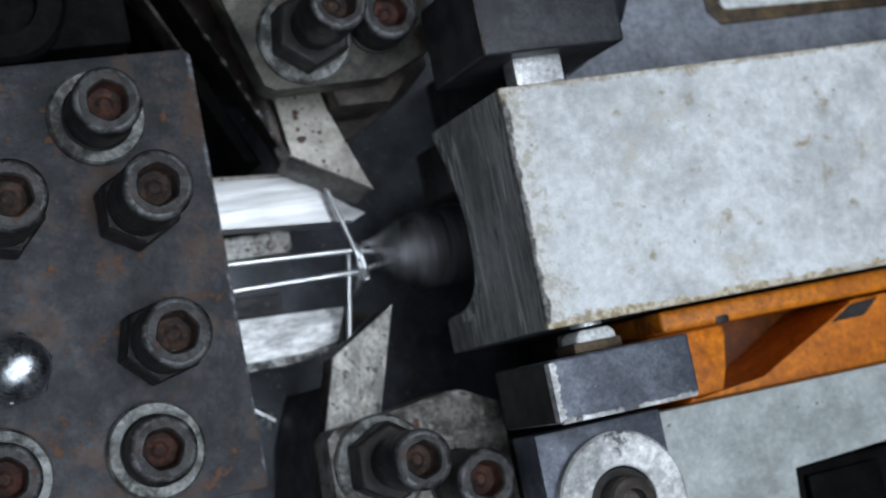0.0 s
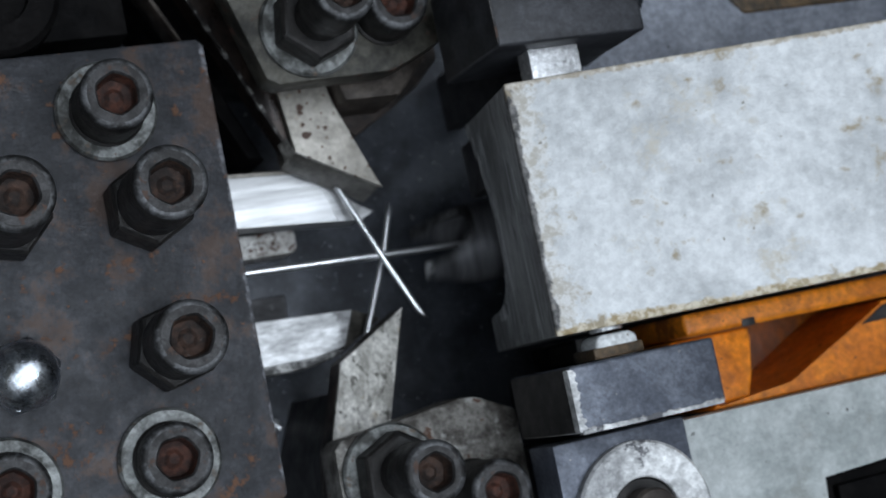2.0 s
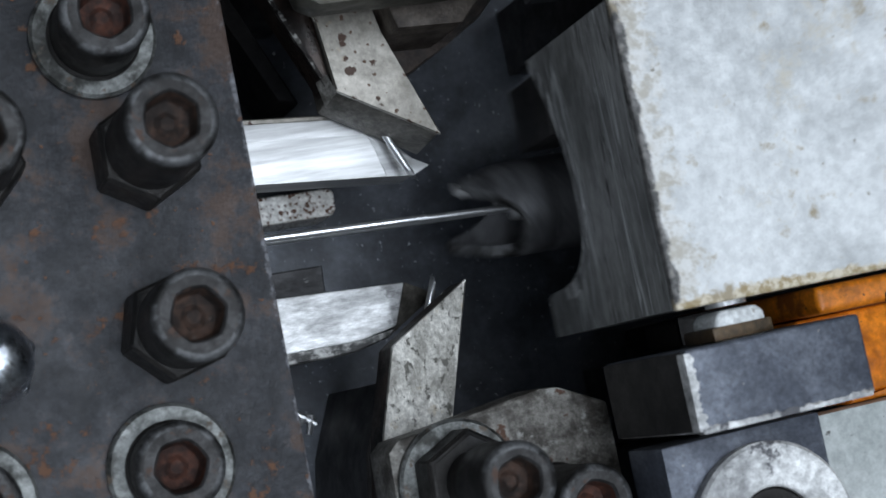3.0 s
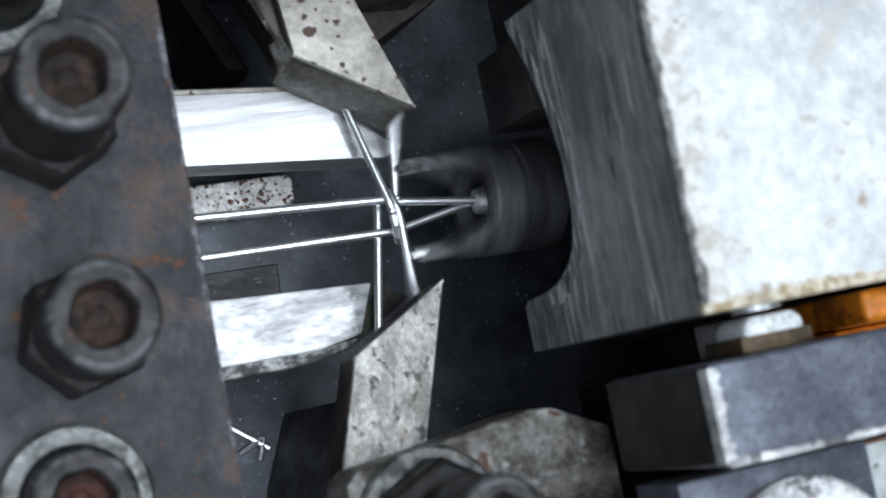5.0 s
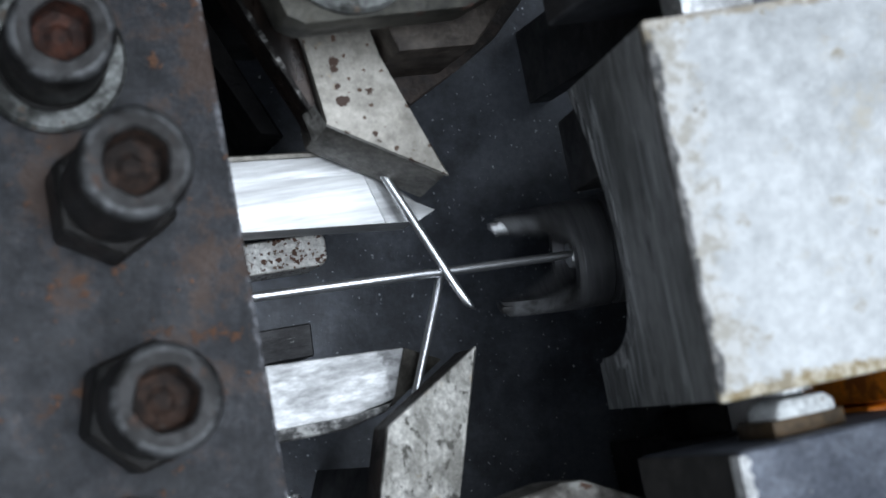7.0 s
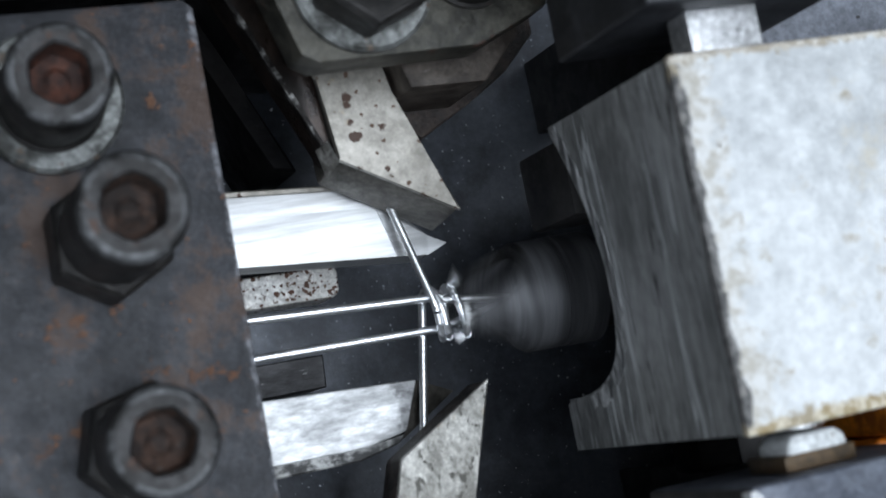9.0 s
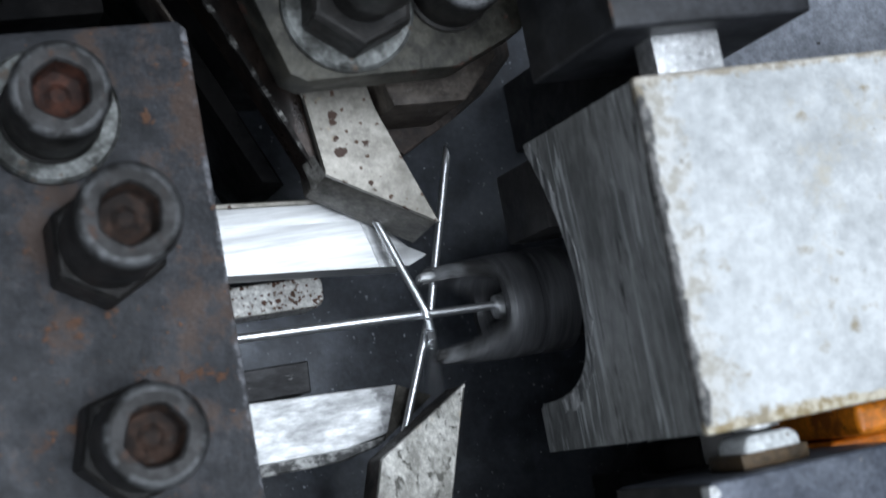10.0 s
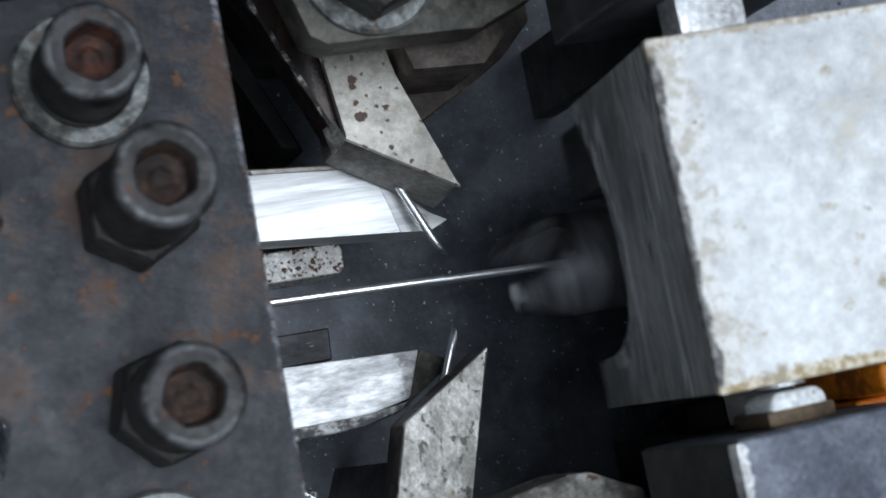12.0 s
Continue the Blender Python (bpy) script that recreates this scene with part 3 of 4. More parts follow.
def rocking_head():
    """Dark casting with an arch over the spindle and a white enamelled top; it rocks on its trunnions."""
    t = thing("rocking_head", "dark scored casting with arch and stained white enamelled top", "machine head", at=PIVOT)
    x0, x1 = 14.1 - PIVOT.x, 150 - PIVOT.x
    n = 40
    right, left, top, foot = 31.2, -31.4, 6.9, -58.5
    peak, crown, inner = -1.0, -29.2, -21.2
    # the clearance over the spindle: steep beside the inner leg, running out through the outer side
    arch = []
    for i in range(n + 1):
        f = i / n
        if f < 0.55:
            u = f / 0.55
            y = inner + (peak - inner) * (1 - math.cos(u * math.pi / 2))
            arch.append((y, foot + (crown - foot) * (1 - abs((y - peak) / (peak - inner)) ** 3) ** (1 / 3)))
        else:
            y = peak + (right - 0.4 - peak) * (f - 0.55) / 0.45
            arch.append((y, crown - 13.0 * ((y - peak) / (right - peak)) ** 1.8))
    prof = [(right, arch[-1][1]), (right, top), (left, top), (left, foot)] + arch
    bm = bmesh.new()
    a = [bm.verts.new((x0, y, h)) for y, h in prof]
    b = [bm.verts.new((x1, y, h)) for y, h in prof]
    k = len(prof)
    fa = bm.faces.new(a)
    bm.faces.new(b[::-1])
    for i in range(k):
        bm.faces.new((a[i], b[i], b[(i + 1) % k], a[(i + 1) % k]))
    bmesh.ops.bevel(bm, geom=[e for e in fa.edges if max(v.co.z for v in e.verts) < top - 1], offset=0.9, segments=2, affect="EDGES")
    bmesh.ops.triangulate(bm, faces=[f for f in bm.faces if len(f.verts) > 8])
    casting = part("casting", bm, M_HOUSING, t)
    bm = bmesh.new()
    rim = []
    for i in range(3, n):
        y, h = arch[i]
        ty, th = arch[min(i + 1, n)][0] - arch[i - 1][0], arch[min(i + 1, n)][1] - arch[i - 1][1]
        size = math.hypot(ty, th)
        ny, nh = -th / size, ty / size
        wide = 3.2 + 3.0 * noise.noise(Vector((i * 0.7, 3.1, 0)))
        rim.append([bm.verts.new(p) for p in ((x0 + 0.9, y, h - 0.15), (x0 - 0.12, y + 0.5 * ny, h + 0.5 * nh), (x0 - 0.12, y + wide * ny, h + wide * nh), (x0 + 0.3, y + wide * ny, h + wide * nh))])
    for p, q in zip(rim, rim[1:]):
        for j in range(3):
            bm.faces.new((p[j], p[j + 1], q[j + 1], q[j]))
    part("scored_lip", bm, M_SCORED, casting, "lip of the arch scored bright")
    # Leg of the same casting; its shade is put into the dark material.
    part("recessed_leg", box(x0 + 3.5, x0 + 40, 14, 29.5, -66, -44, 1.0), M_DARK, t, "leg set back behind the arch, darkened for its shade")
    part("enamelled_top", box(14.0 - PIVOT.x, 200 - PIVOT.x, -34.8 - PIVOT.y, 28.6 - PIVOT.y, 7.0, 9.2, 0.7, 3), M_COVER, t, "stained white enamelled top plate")
    part("trunnion", lathe([(4.2, 31), (4.2, 32.6)], 24, "x"), M_BRIGHT, t, "bright trunnion pin").rotation_euler = (0, 0, radians(90))
    part("trunnion", lathe([(4.2, 31), (4.2, 32.6)], 24, "x"), M_BRIGHT, t, "bright trunnion pin").rotation_euler = (0, 0, radians(-90))
    return t


def spindle():
    """Twisting spindle: a tube whose end is cut to two prongs, on a shaft."""
    t = thing("spindle", "dark steel twisting spindle with a two-pronged mouth", "spindle", at=(1.6, -1.5, -11.5))
    n, ro, ri = 64, 11.6, 8.0
    bm = bmesh.new()
    rows, mouth_ring = [], []
    for i in range(n):
        a = 2 * math.pi * i / n
        c, s = math.cos(a), math.sin(a)
        open_side = abs(s) ** 1.1
        mouth = -4.0 + 14.5 * min(1.0, max(0.0, (open_side - 0.10) / 0.75)) ** 0.75
        taper = 1.0 - 0.14 * max(0.0, (10 - mouth) / 14)
        pts = [(mouth, ri * taper + 0.5), (mouth + 0.2, ro * taper - 0.6), (mouth + 1.2, ro * (taper * 0.6 + 0.4)), (12, ro), (18, ro), (18.4, ro - 0.5), (19.2, ro - 0.5), (19.6, ro + 0.1),
               (27, ro + 0.2), (27, 6.0), (14, ri - 0.3), (max(mouth + 1, 8), ri)]
        rows.append([bm.verts.new((x, r * c, r * s)) for x, r in pts])
        mouth_ring.append([v.co.copy() for v in rows[-1][:3]])
    k = len(rows[0])
    for i in range(n):
        for j in range(k):
            p, q = rows[i], rows[(i + 1) % n]
            bm.faces.new((p[j], q[j], q[(j + 1) % k], p[(j + 1) % k]))
    part("prong_tube", bm, M_SPINDLE, t)
    bm = bmesh.new()
    lip = [[bm.verts.new(rows_at[j] + Vector(off)) for j, off in ((0, (-0.06, 0, 0)), (1, (-0.12, 0, 0)), (2, (-0.02, 0, 0)))] for rows_at in mouth_ring]
    for i in range(n):
        for j in range(2):
            p, q = lip[i], lip[(i + 1) % n]
            bm.faces.new((p[j], q[j], q[j + 1], p[j + 1]))
    part("mouth_edge", bm, M_EDGE, t, "mouth edge rubbed bright")
    part("shaft", lathe([(9.2, 26), (9.2, 70), (14, 70), (14, 96)], 40, "x"), M_DARK, t)
    part("nozzle", lathe([(1.5, 11), (2.6, 11.5), (3.4, 15), (5.0, 20), (5.0, 27)], 28, "x"), M_BRIGHT, t, "small bright wire nozzle")
    part("wear_pad", box(-4.6, 1.5, 8.1, 9.7, -1.8, 1.8, 0.5), M_BRIGHT, t, "rubbed bright prong tip")
    part("wear_pad", box(-4.6, 0.5, -9.7, -8.1, -1.6, 1.6, 0.5), M_RING, t)
    return t


M_SPINDLE = surface("turned_dark_steel", (0.065, 0.066, 0.071), (0.165, 0.168, 0.178), 80, (0.34, 0.5), 0.5, 0.12, 1000, stretch=(2.5, 0.5, 0.5))


def ragged_strip(x0, x1, y0, y1, z0, z1, seed):
    """A thin rubbed strip with a ragged inner side: along x its upper side, along y its right side."""
    n, pts = 26, []
    for i in range(n + 1):
        f = i / n
        wear = 0.45 + 0.75 * abs(noise.noise(Vector((f * 9, seed, 0)))) + 0.35 * noise.noise(Vector((f * 31, seed, 4)))
        if x1 - x0 > y1 - y0:
            pts.append((x1 + (x0 - x1) * f, y0 + (y1 - y0) * wear))
        else:
            pts.append((x0 + (x1 - x0) * wear, y0 + (y1 - y0) * f))
    base = [(x0, y0), (x1, y0)] if x1 - x0 > y1 - y0 else [(x0, y1), (x0, y0)]
    return prism(base + pts, z0, z1, 0)


def brackets():
    z = -BED
    t = thing("bracket", "blued steel bracket block with edges rubbed bare", "bracket", "side brackets", at=(0, 0, BED))
    part("block", box(11.8, 52.4, -58.6, -42.4, z + 33, z + 68.3, 0.9, 3), M_BRACKET, t)
    # The block's unlit end is darkened by a thin dark sheet.
    part("end_face", box(11.4, 11.95, -58.3, -42.7, z + 33.2, z + 66.6, 0.15, 1), M_DARK, t, "thin dark sheet that shades the end face")
    part("post", box(49, 53, -57, -44, 0, z + 33, 0.5), M_DARK, t)
    part("rubbed_edge", ragged_strip(11.3, 14.0, -58.2, -43.2, z + 65.6, z + 68.45, 1.3), M_SCUFF, t, "edge rubbed to bare metal")
    part("rubbed_edge", ragged_strip(12.0, 51.4, -58.9, -57.3, z + 66.8, z + 68.5, 7.7), M_SCUFF, t, "edge rubbed to bare metal")
    part("key", prism([(23.4, -42.4), (35.4, -42.4), (35.2, -37.8), (33.6, -36.4), (25.2, -36.4), (23.8, -37.8)], z + 52, z + 61.8, 1.4, 3), M_WHITE, t, "white painted key stained with oil")
    part("oil_cake", box(22.4, 36.4, -42.3, -39.4, z + 50, z + 62.1, 0.6), M_OILY, t, "brown caked oil round the key")
    # Added dark block that gives the gap its blackness.
    part("oil_film", box(36, 53, -42.3, -35.6, z + 2, z + 25, 0.8), M_DARK, t, "dark block added to black out the gap")
    s = thing("locking_pin", "locking pin with dark side and highlight put into its colour", "pin", at=(8.2, -42.5, 19))
    # Dark left and bright right pieces paint the pin's shading and highlight.
    part("body", prism([(19.2, 0), (28.6, 0), (28.6, 6.4), (19.8, 6.4)], -6, 5.2, 1.2, 3), M_NEAR_BLACK, s)
    part("rubbed_end", prism([(28.6, 0), (34.4, 0), (34.2, 6.6), (28.6, 6.8)], -6, 5.5, 1.0, 3), M_CHROME, s, "bright piece standing in for a highlight")
    t = thing("bracket", "steel bracket block, darkened for its dimmer light", "bracket", "side brackets", at=(0, 0, BED))
    part("block", box(11.6, 52.8, 37.0, 60.0, z + 32, z + 68.3, 0.9, 3), M_BRACKET_DIM, t)
    part("post", box(46, 52, 40, 58, 0, z + 32, 0.5), M_DARK, t)
    part("key", box(22.2, 36.2, 29.0, 37.0, z + 55, z + 61.8, 0.4), M_BRIGHT, t, "bright ground steel key")
    part("rubbed_edge", box(11.45, 12.1, 38, 59, z + 67.5, z + 68.4, 0.25), M_RING, t, "edge rubbed to bare metal")


def right_side():
    z = -BED
    t = thing("support_plate", "blued steel support plate under a big washer", "plate", at=(0, 0, BED))
    part("plate", box(9.4, 46.9, -112, -60.6, z + 40, z + 55, 0.8), M_BRACKET, t)
    part("post", box(38, 46, -108, -64, 0, z + 40, 0.5), M_DARK, t)
    b = thing("washer_bolt", "large scuffed white-worn washer with a dark bolt", "bolt", "machine bolts", at=(29.6, -82.2, 55))
    part("washer", washer(18.6, 9.5, 0, 3.2), M_SCUFF, b)
    part("step_ring", washer(9.6, 5.0, 0.6, 2.2), M_BOLT, b)
    part("head", lathe([(6.9, 1.0), (6.9, 7.5), (6.2, 8.4), (3.6, 8.6), (3.2, 5.2), (0.5, 5.0)], 36), M_RUST, b)
    g = thing("side_casting", "grey-green painted casting with an opening", "casting", at=(0, 0, BED))
    bm = prism([(48.8, -112), (48.5, -61.8), (190, -62.4), (190, -81), (86.8, -84.2), (86, -112)], z + 42, z + 50, 0.8, 2)
    part("top", bm, M_GREY, g)
    part("side", prism([(50, -110), (50, -66), (70, -66), (70, -110)], 0, z + 42, 0.5, 1), M_DARK, g)
    part("side", prism([(160, -80), (160, -66), (188, -66), (188, -80)], 0, z + 42, 0.5, 1), M_DARK, g)
    k = thing("recess_block", "near-black block in the opening of the casting", "block", at=(0, 0, BED))
    part("block", box(88, 190, -112, -86, 0, z + 38, 0.8), M_NEAR_BLACK, k)
    part("lid", box(97, 122, -108, -89, z + 38, z + 41, 0.8), M_NEAR_BLACK, k)
    o = thing("orange_casting", "worn orange painted casting beside the cover", "casting", at=(0, 0, BED))
    part("floor_web", box(54, 190, -61.6, -35, z - 8, z + 10, 0.8), M_ORANGE_SHADED_OILY, o, "orange pocket floor darkened by oil and painted shade")
    part("leg", box(120, 188, -61, -36, 0, z - 8, 0.8), M_ORANGE, o)
    part("pillar", prism([(53.2, -60.2), (74.6, -60.2), (77.0, -54), (78.6, -44), (79, -41.8), (53.6, -41.8)], z + 10, z + 43.4, 3.6, 5), M_ORANGE, o)
    part("rim", box(54, 190, -41.4, -35.4, z + 10, z + 53, 1.6, 3), M_ORANGE, o)
    part("flange", prism([(62, -61.7), (190, -62.2), (190, -41.8), (122, -42.2), (88, -59.4), (64, -60.3)], z + 8, z + 44, 1.2, 3), M_ORANGE, o)
    part("slot", prism([(114, -47.6), (122, -43.4), (132, -43.0), (126, -47.4)], z + 42, z + 44.3, 0.3, 1), M_DARK, o, "dark slot")
    part("chip", box(71, 75, -41.6, -39.5, z + 52.4, z + 53.3, 0.3), M_DARK, o, "chipped paint patch")
    s = thing("rear_casting", "blue-grey cast machine frame with an oblong opening", "casting", at=(0, 0, BED))
    part("deck", prism([(56, 30), (56.8, 39), (71.4, 44.3), (79.8, 52.5), (86.2, 64.8), (88, 112), (109, 112), (109, 53.4), (113.3, 48.6), (190, 48.6), (190, 30)], z + 12, z + 24, 0.8, 2), M_SLATE, s)
    part("opening_rim", prism([(108.6, 112), (108.6, 53), (113, 48.2), (190, 48.2), (190, 52), (115, 52), (112, 55), (112, 112)], z + 8, z + 24.6, 0.9, 3), M_OILY, s)
    part("post", box(150, 188, 34, 46, 0, z + 12, 0.5), M_DARK, s)
    part("post", box(89, 106, 68, 110, 0, z + 12, 0.5), M_DARK, s)
    w = thing("white_bar", "white painted bar inside the oblong opening", "bar", at=(0, 0, BED))
    part("bar", box(118, 190, 53.5, 66, 0, z + 19, 1.0), M_WHITE, w)
    d = thing("rear_block", "black oily block with a round boss", "block", at=(0, 0, BED))
    part("block", box(-178, -62, 69, 112, 0, z - 2, 1.0), M_NEAR_BLACK, d)
    part("boss", lathe([(17, z - 2), (17, z + 3), (15.5, z + 4.5), (9, z + 4.5), (8.5, z + 1)], 40, "z", centre=(-96, 82, 0)), M_NEAR_BLACK, d)


HEAD = rocking_head()
SPINDLE = spindle()
brackets()
right_side()


# ---- wires ----
WIRE_R = 0.86
# the barb winds in a flat oval round both strands: half height, half depth, and travel for each radian
AXIS_Y, AXIS_Z, COIL_Y, COIL_Z, COIL_RUN = -1.8, -12.0, 5.0, 2.7, 3.9
PERIOD, FIRST_PULL, PULLS = 1.284, 0.254, 11


def rod(a, b, r=WIRE_R, n=12, bow=(0, 0, 0), steps=1, thin=0.0):
    """A round wire from a to b."""
    a, b = Vector(a), Vector(b)
    d = (b - a).normalized()
    u = d.orthogonal().normalized()
    v = d.cross(u)
    bm = bmesh.new()
    rings = []
    for s in range(steps + 1):
        f = s / steps
        p = a.lerp(b, f) + Vector(bow) * (4 * f * (1 - f))
        rings.append([bm.verts.new(p + (r - thin * f) * (math.cos(2 * math.pi * i / n) * u + math.sin(2 * math.pi * i / n) * v)) for i in range(n)])
    for p, q in zip(rings, rings[1:]):
        for i in range(n):
            bm.faces.new((p[i], p[(i + 1) % n], q[(i + 1) % n], q[i]))
    bm.faces.new(rings[0][::-1])
    bm.faces.new(rings[-1])
    return bm


def line_wire(label, dz):
    """One strand in two straight runs that meet where the barb is wound."""
    t = thing("line_wire", label, "wire", "line wires", at=(0, -0.4, AXIS_Z + dz))
    left = part("left_run", rod((-150, 0, 0), (1.2, 0, 0)), M_WIRE, t, at=(-5, 0, 0))
    right = part("right_run", rod((-19, 0, 0), (20, 0, 0), r=WIRE_R - 0.04), M_WIRE, t, at=(13, -0.6, 0))
    return left, right


LINES = [line_wire("bright galvanised line wire running into the spindle", 1.1), line_wire("bright galvanised line wire running into the spindle", -1.1)]

SEG = 1.6
BARB = {  # root start, crossing, reach of the tip, way of the tip, first angle
    "upper": (Vector((-11.6, 26.8, -13.4)), Vector((-1.8, 0.5, AXIS_Z + COIL_Z)), 40.0, Vector((0.405, -0.915, 0)), 90.0, 0.22),
    "lower": (Vector((-12.6, -25.6, -13.2)), Vector((-0.5, 0.4, AXIS_Z - COIL_Z)), 36.8, Vector((0.314, 0.949, 0)), -90.0, 0.19),
}


def barb():
    """One barb: two wires, each a root and a chain of short rigid pieces that wind round the line."""
    t = thing("barb", "bright galvanised barb wire pair crossing the line wire", "barb", "barbs")
    pieces = []
    for side, (start, cross, reach, way, first, pitch) in BARB.items():
        way = way.normalized()
        root_way = (cross - start).normalized()
        root = part("root", rod((0, 0, 0), root_way * ((cross - start).length + 0.4), r=WIRE_R - 0.03), M_WIRE, t)
        pieces.append((root, side, None))
        count = int(reach / SEG)
        for i in range(count):
            last = i == count - 1
            seg = part("tip_piece", rod((-0.35, 0, 0), (SEG + 0.35, 0, 0), r=WIRE_R, n=12, thin=0.04) if not last else cut_tip(), M_WIRE, t)
            pieces.append((seg, side, i))
    return t, pieces


def cut_tip():
    """The sheared end of a wire."""
    bm = rod((-0.35, 0, 0), (SEG, 0, 0), n=10, steps=2)
    for v in bm.verts:
        if v.co.x > SEG - 0.1:
            v.co.x += 1.3 * v.co.y / WIRE_R + 0.6
            v.co.z *= 1.25
    return bm


BARBS = [barb() for _ in range(PULLS)]


def clippings():
    for x, y, a, k in ((-33, -39, -38, 13), (-32, -42, 25, 6), (-29.5, -43, 70, 5)):
        t = thing("wire_clipping", "short bright wire clipping lying on the bed", "wire clipping", "wire clippings", at=(x, y, BED + 0.8))
        part("wire", rod((-k / 2, 0, 0), (k / 2, 0, 0), r=0.8, n=8), M_WIRE, t)
        t.rotation_euler = (0, 0, radians(a))


clippings()


# ---- what moves ----
def at_phase(table, f):
    xs, ys = zip(*table)
    return float(np.interp(f, xs, ys))


PLATE_X = [(0.0, -6.6), (0.02, -4.6), (0.04, -3.2), (0.064, -2.0), (0.086, -0.9), (0.14, 1.2), (0.2, 2.4), (0.27, 3.1), (0.37, 2.9), (0.475, 1.9), (0.58, -0.4),
           (0.7, -1.0), (0.8, -0.4), (0.865, 0.2), (0.92, -0.9), (0.965, -3.6), (1.0, -6.6)]
SLIDE = [(0.0, 0.0), (0.075, 0.04), (0.115, 0.5), (0.16, 1.0), (0.40, 1.0), (0.44, 0.72), (0.475, 0.38), (0.50, 0.16), (0.53, 0.0), (1.0, 0.0)]
SPLAY = [(0.0, 1.0), (0.015, 0.9), (0.064, 0.3), (0.10, 0.06), (0.14, 0.0), (0.605, 0.0), (0.645, 0.5), (0.685, 1.0), (1.0, 1.0)]
FEED = {"upper": [(0.0, -30), (0.08, -27), (0.148, -7.7), (0.2, -3.4), (0.254, 6.0), (0.36, 28.0), (0.42, 36.0), (0.47, 40.0), (1.0, 40.0)],
        "lower": [(0.0, -32), (0.08, -29), (0.148, -13.8), (0.2, -9.1), (0.254, -1.6), (0.36, 21.0), (0.42, 29.5), (0.47, 36.8), (1.0, 36.8)]}
# how far the springy lower barb wire stands off while it is fed
LEAN = [(0.0, 3.2), (0.154, 3.4), (0.207, 1.9), (0.262, 0.4), (0.325, 2.0), (0.376, 3.5), (0.44, 0.6), (0.47, 0.0), (1.0, 0.0)]
# degrees the spindle has turned
SPIN = [(0.0, 0.0), (0.05, 0.0), (0.12, 60.0), (0.60, 1080.0), (0.71, 1260.0), (0.90, 1765.0), (0.925, 1800.0), (1.0, 1800.0)]
WIND = {"upper": [(0.0, 0.0), (0.56, 0.0), (0.60, 0.12), (0.70, 0.275), (0.765, 0.56), (0.81, 0.77), (0.865, 1.0), (1.0, 1.0)],
        "lower": [(0.0, 0.0), (0.595, 0.0), (0.62, 0.05), (0.70, 0.29), (0.765, 0.60), (0.81, 0.80), (0.865, 1.0), (1.0, 1.0)]}
PULL = [(-0.03, 0.0), (-0.01, 2.5), (0.01, 8.0), (0.03, 18.0), (0.06, 33.0), (0.09, 50.0), (0.12, 63.0), (0.2, 70.0)]
# the machine does not run quite evenly: each cycle begins a little early or late
UNEVEN = [0.055, 0.035, 0.035, 0.005, -0.022, -0.018, -0.012, -0.006, -0.006, -0.006, -0.006]
STARTS = [FIRST_PULL + PERIOD * (k - 1 + UNEVEN[max(0, min(10, k - 1))]) for k in range(13)]
TICKS = [k / 30 for k in range(361)]


def phase(t):
    return beat(t) % 1.0


def beat(t):
    """Cycles run since the first pull."""
    return float(np.interp(t, STARTS, range(-1, 12)))


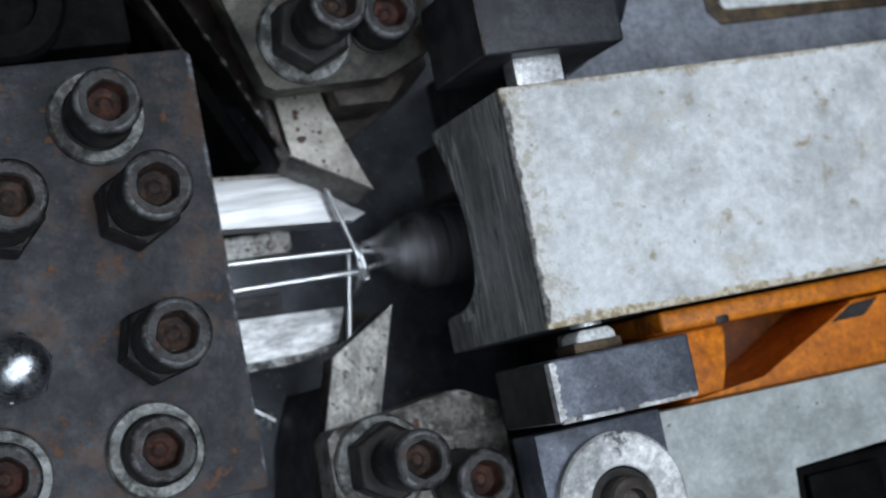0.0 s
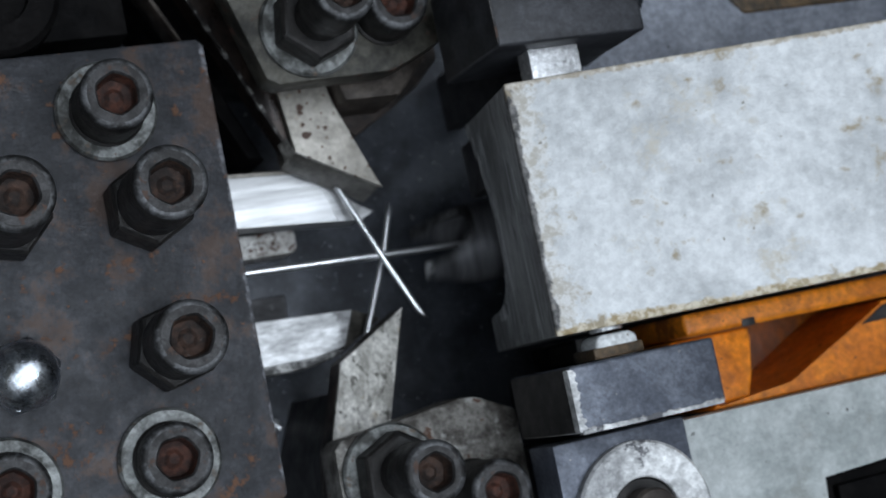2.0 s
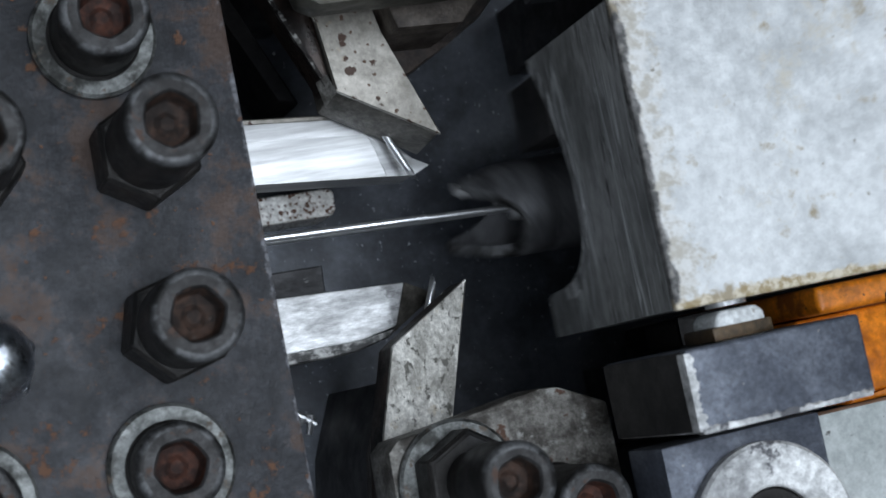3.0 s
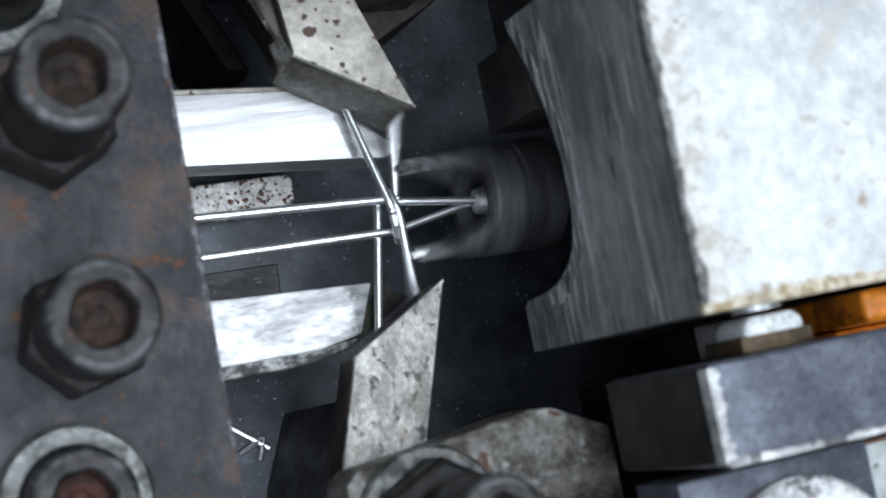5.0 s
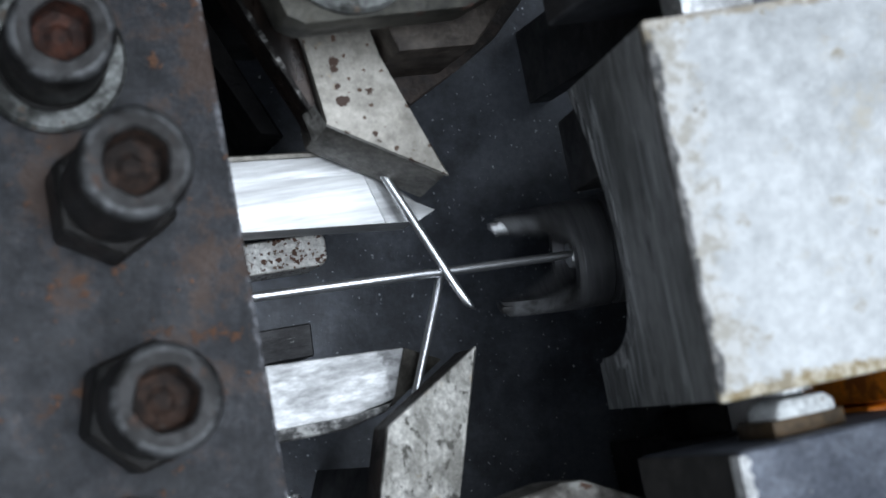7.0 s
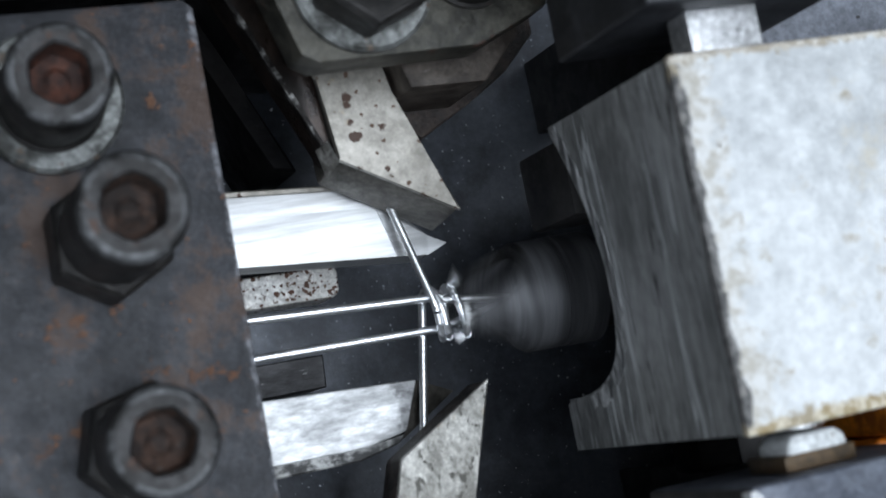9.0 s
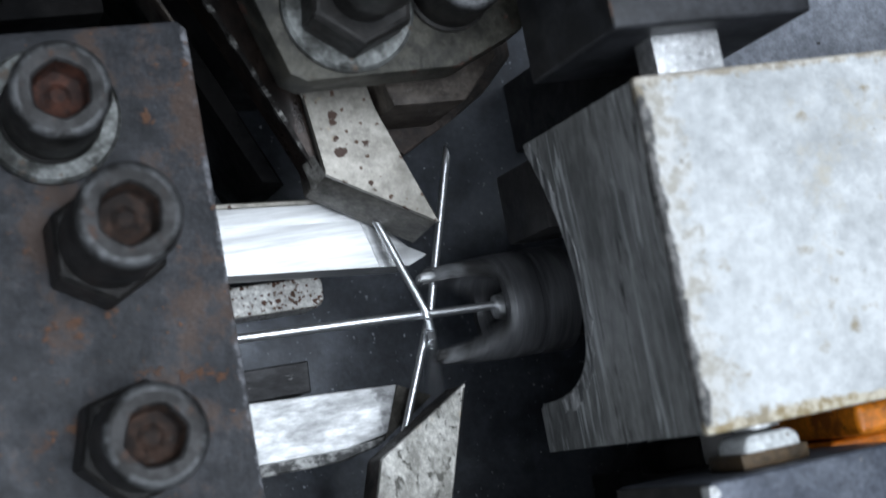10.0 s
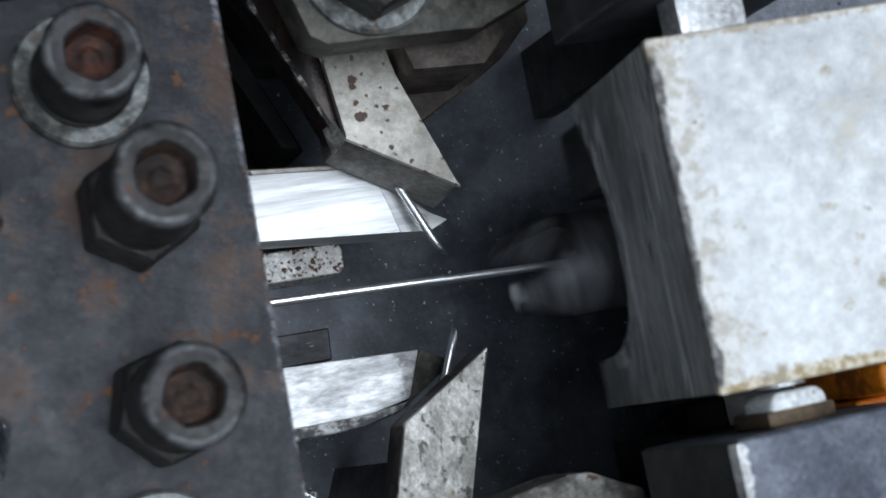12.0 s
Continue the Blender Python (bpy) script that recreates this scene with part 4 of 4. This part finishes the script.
def motions():
    coarse = TICKS[::2]
    walk(CARRIAGE, [(t, pose(at_phase(PLATE_X, phase(t)) * MM, 0, BED * MM)) for t in coarse])
    for ob in RIDERS:
        x, y, z = ob.location
        walk(ob, [(t, pose(x + at_phase(PLATE_X, phase(t)) * MM, y, z)) for t in coarse])
    def rocked(t):
        return pose(*(PIVOT * MM), 0, -10.2 * at_phase(SLIDE, phase(t)), 0)

    walk(HEAD, [(t, rocked(t)) for t in coarse])
    rows = []
    seat = Vector(SPINDLE.location) - PIVOT * MM
    for t in TICKS:
        f = phase(t)
        cycle = math.floor(beat(t))
        angle = 1800.0 * cycle + at_phase(SPIN, f)
        rows.append((t, rocked(t) @ Matrix.Translation(seat) @ pose(2.2 * MM * at_phase(SLIDE, f), 0, 0, angle, 0, 0)))
    walk(SPINDLE, rows)
    for (left, right), lift, tilt, turn in zip(LINES, (1.9, -4.4), (-1.4, 0.4), (-5.5, 12.5)):
        (lx, ly, lz), (rx, ry, rz) = left.location, right.location
        for ob, px, py, pz, dy, da in ((left, lx, ly, lz, lift, tilt), (right, rx, ry, rz, -0.3, turn)):
            walk(ob, [(t, pose(px, py + dy * MM * at_phase(SPLAY, phase(t)), pz, 0, 0, -1.6 + (da + (0.6 if ob is left else 0)) * at_phase(SPLAY, phase(t)))) for t in coarse])
    for c, (t_barb, pieces) in enumerate(BARBS):
        pull = STARTS[c + 1]
        when = sorted({0.0, 12.0} | {t for t in TICKS if pull - PERIOD - 0.05 <= t <= pull + 0.35})
        rows = [(t, pose(-at_phase(PULL, (t - pull) / PERIOD) * MM, 0, 0)) for t in when]
        walk(t_barb, rows)
        for ob, side, i in pieces:
            start, cross, reach, way, first, pitch = BARB[side]
            way = way.normalized()
            rows = []
            for t in when:
                f = min(1.0, max(0.0, (t - pull) / PERIOD + 1.0))
                back = reach - at_phase(FEED[side], f)
                wound = at_phase(WIND[side], f) * (reach - 0.8)
                root_way = (cross - start).normalized()
                aside = (6.6 if side == "lower" else 4.4) * min(1.0, wound / 9.0)
                if i is None:
                    p = start - root_way * back
                    swing = (1 if side == "lower" else -1) * math.degrees(math.atan2(aside, (cross - start).length))
                    if side == "lower":
                        p = p + Vector((at_phase(LEAN, f), 0, 0))
                    rows.append((t, pose(*(p * MM), 0, 0, swing)))
                    continue
                def at(s):
                    """Where the wire lies s millimetres beyond the crossing."""
                    if back > 0:
                        reached = s - back
                        on = cross + (way if reached > 0 else root_way) * reached
                        return on + Vector((at_phase(LEAN, f), 0, 0)) if side == "lower" else on
                    run = min(s, wound)
                    a = radians(first) + run / COIL_RUN
                    on = Vector((cross.x - aside + pitch * run, AXIS_Y + COIL_Y * math.cos(a) + (cross.y - AXIS_Y) * max(0.0, 1 - run / 6), AXIS_Z + COIL_Z * math.sin(a)))
                    fore = 0.06 + (way.x - 0.06) * max(0.0, 1 - wound / 6)
                    return on + Vector((fore, -math.sin(a), 0.7 * math.cos(a))).normalized() * (s - run)

                on = at(i * SEG)
                dirn = at((i + 1) * SEG) - on
                m = Matrix.Translation(on * MM) @ dirn.to_track_quat("X", "Z").to_matrix().to_4x4()
                rows.append((t, m))
            walk(ob, rows)


motions()
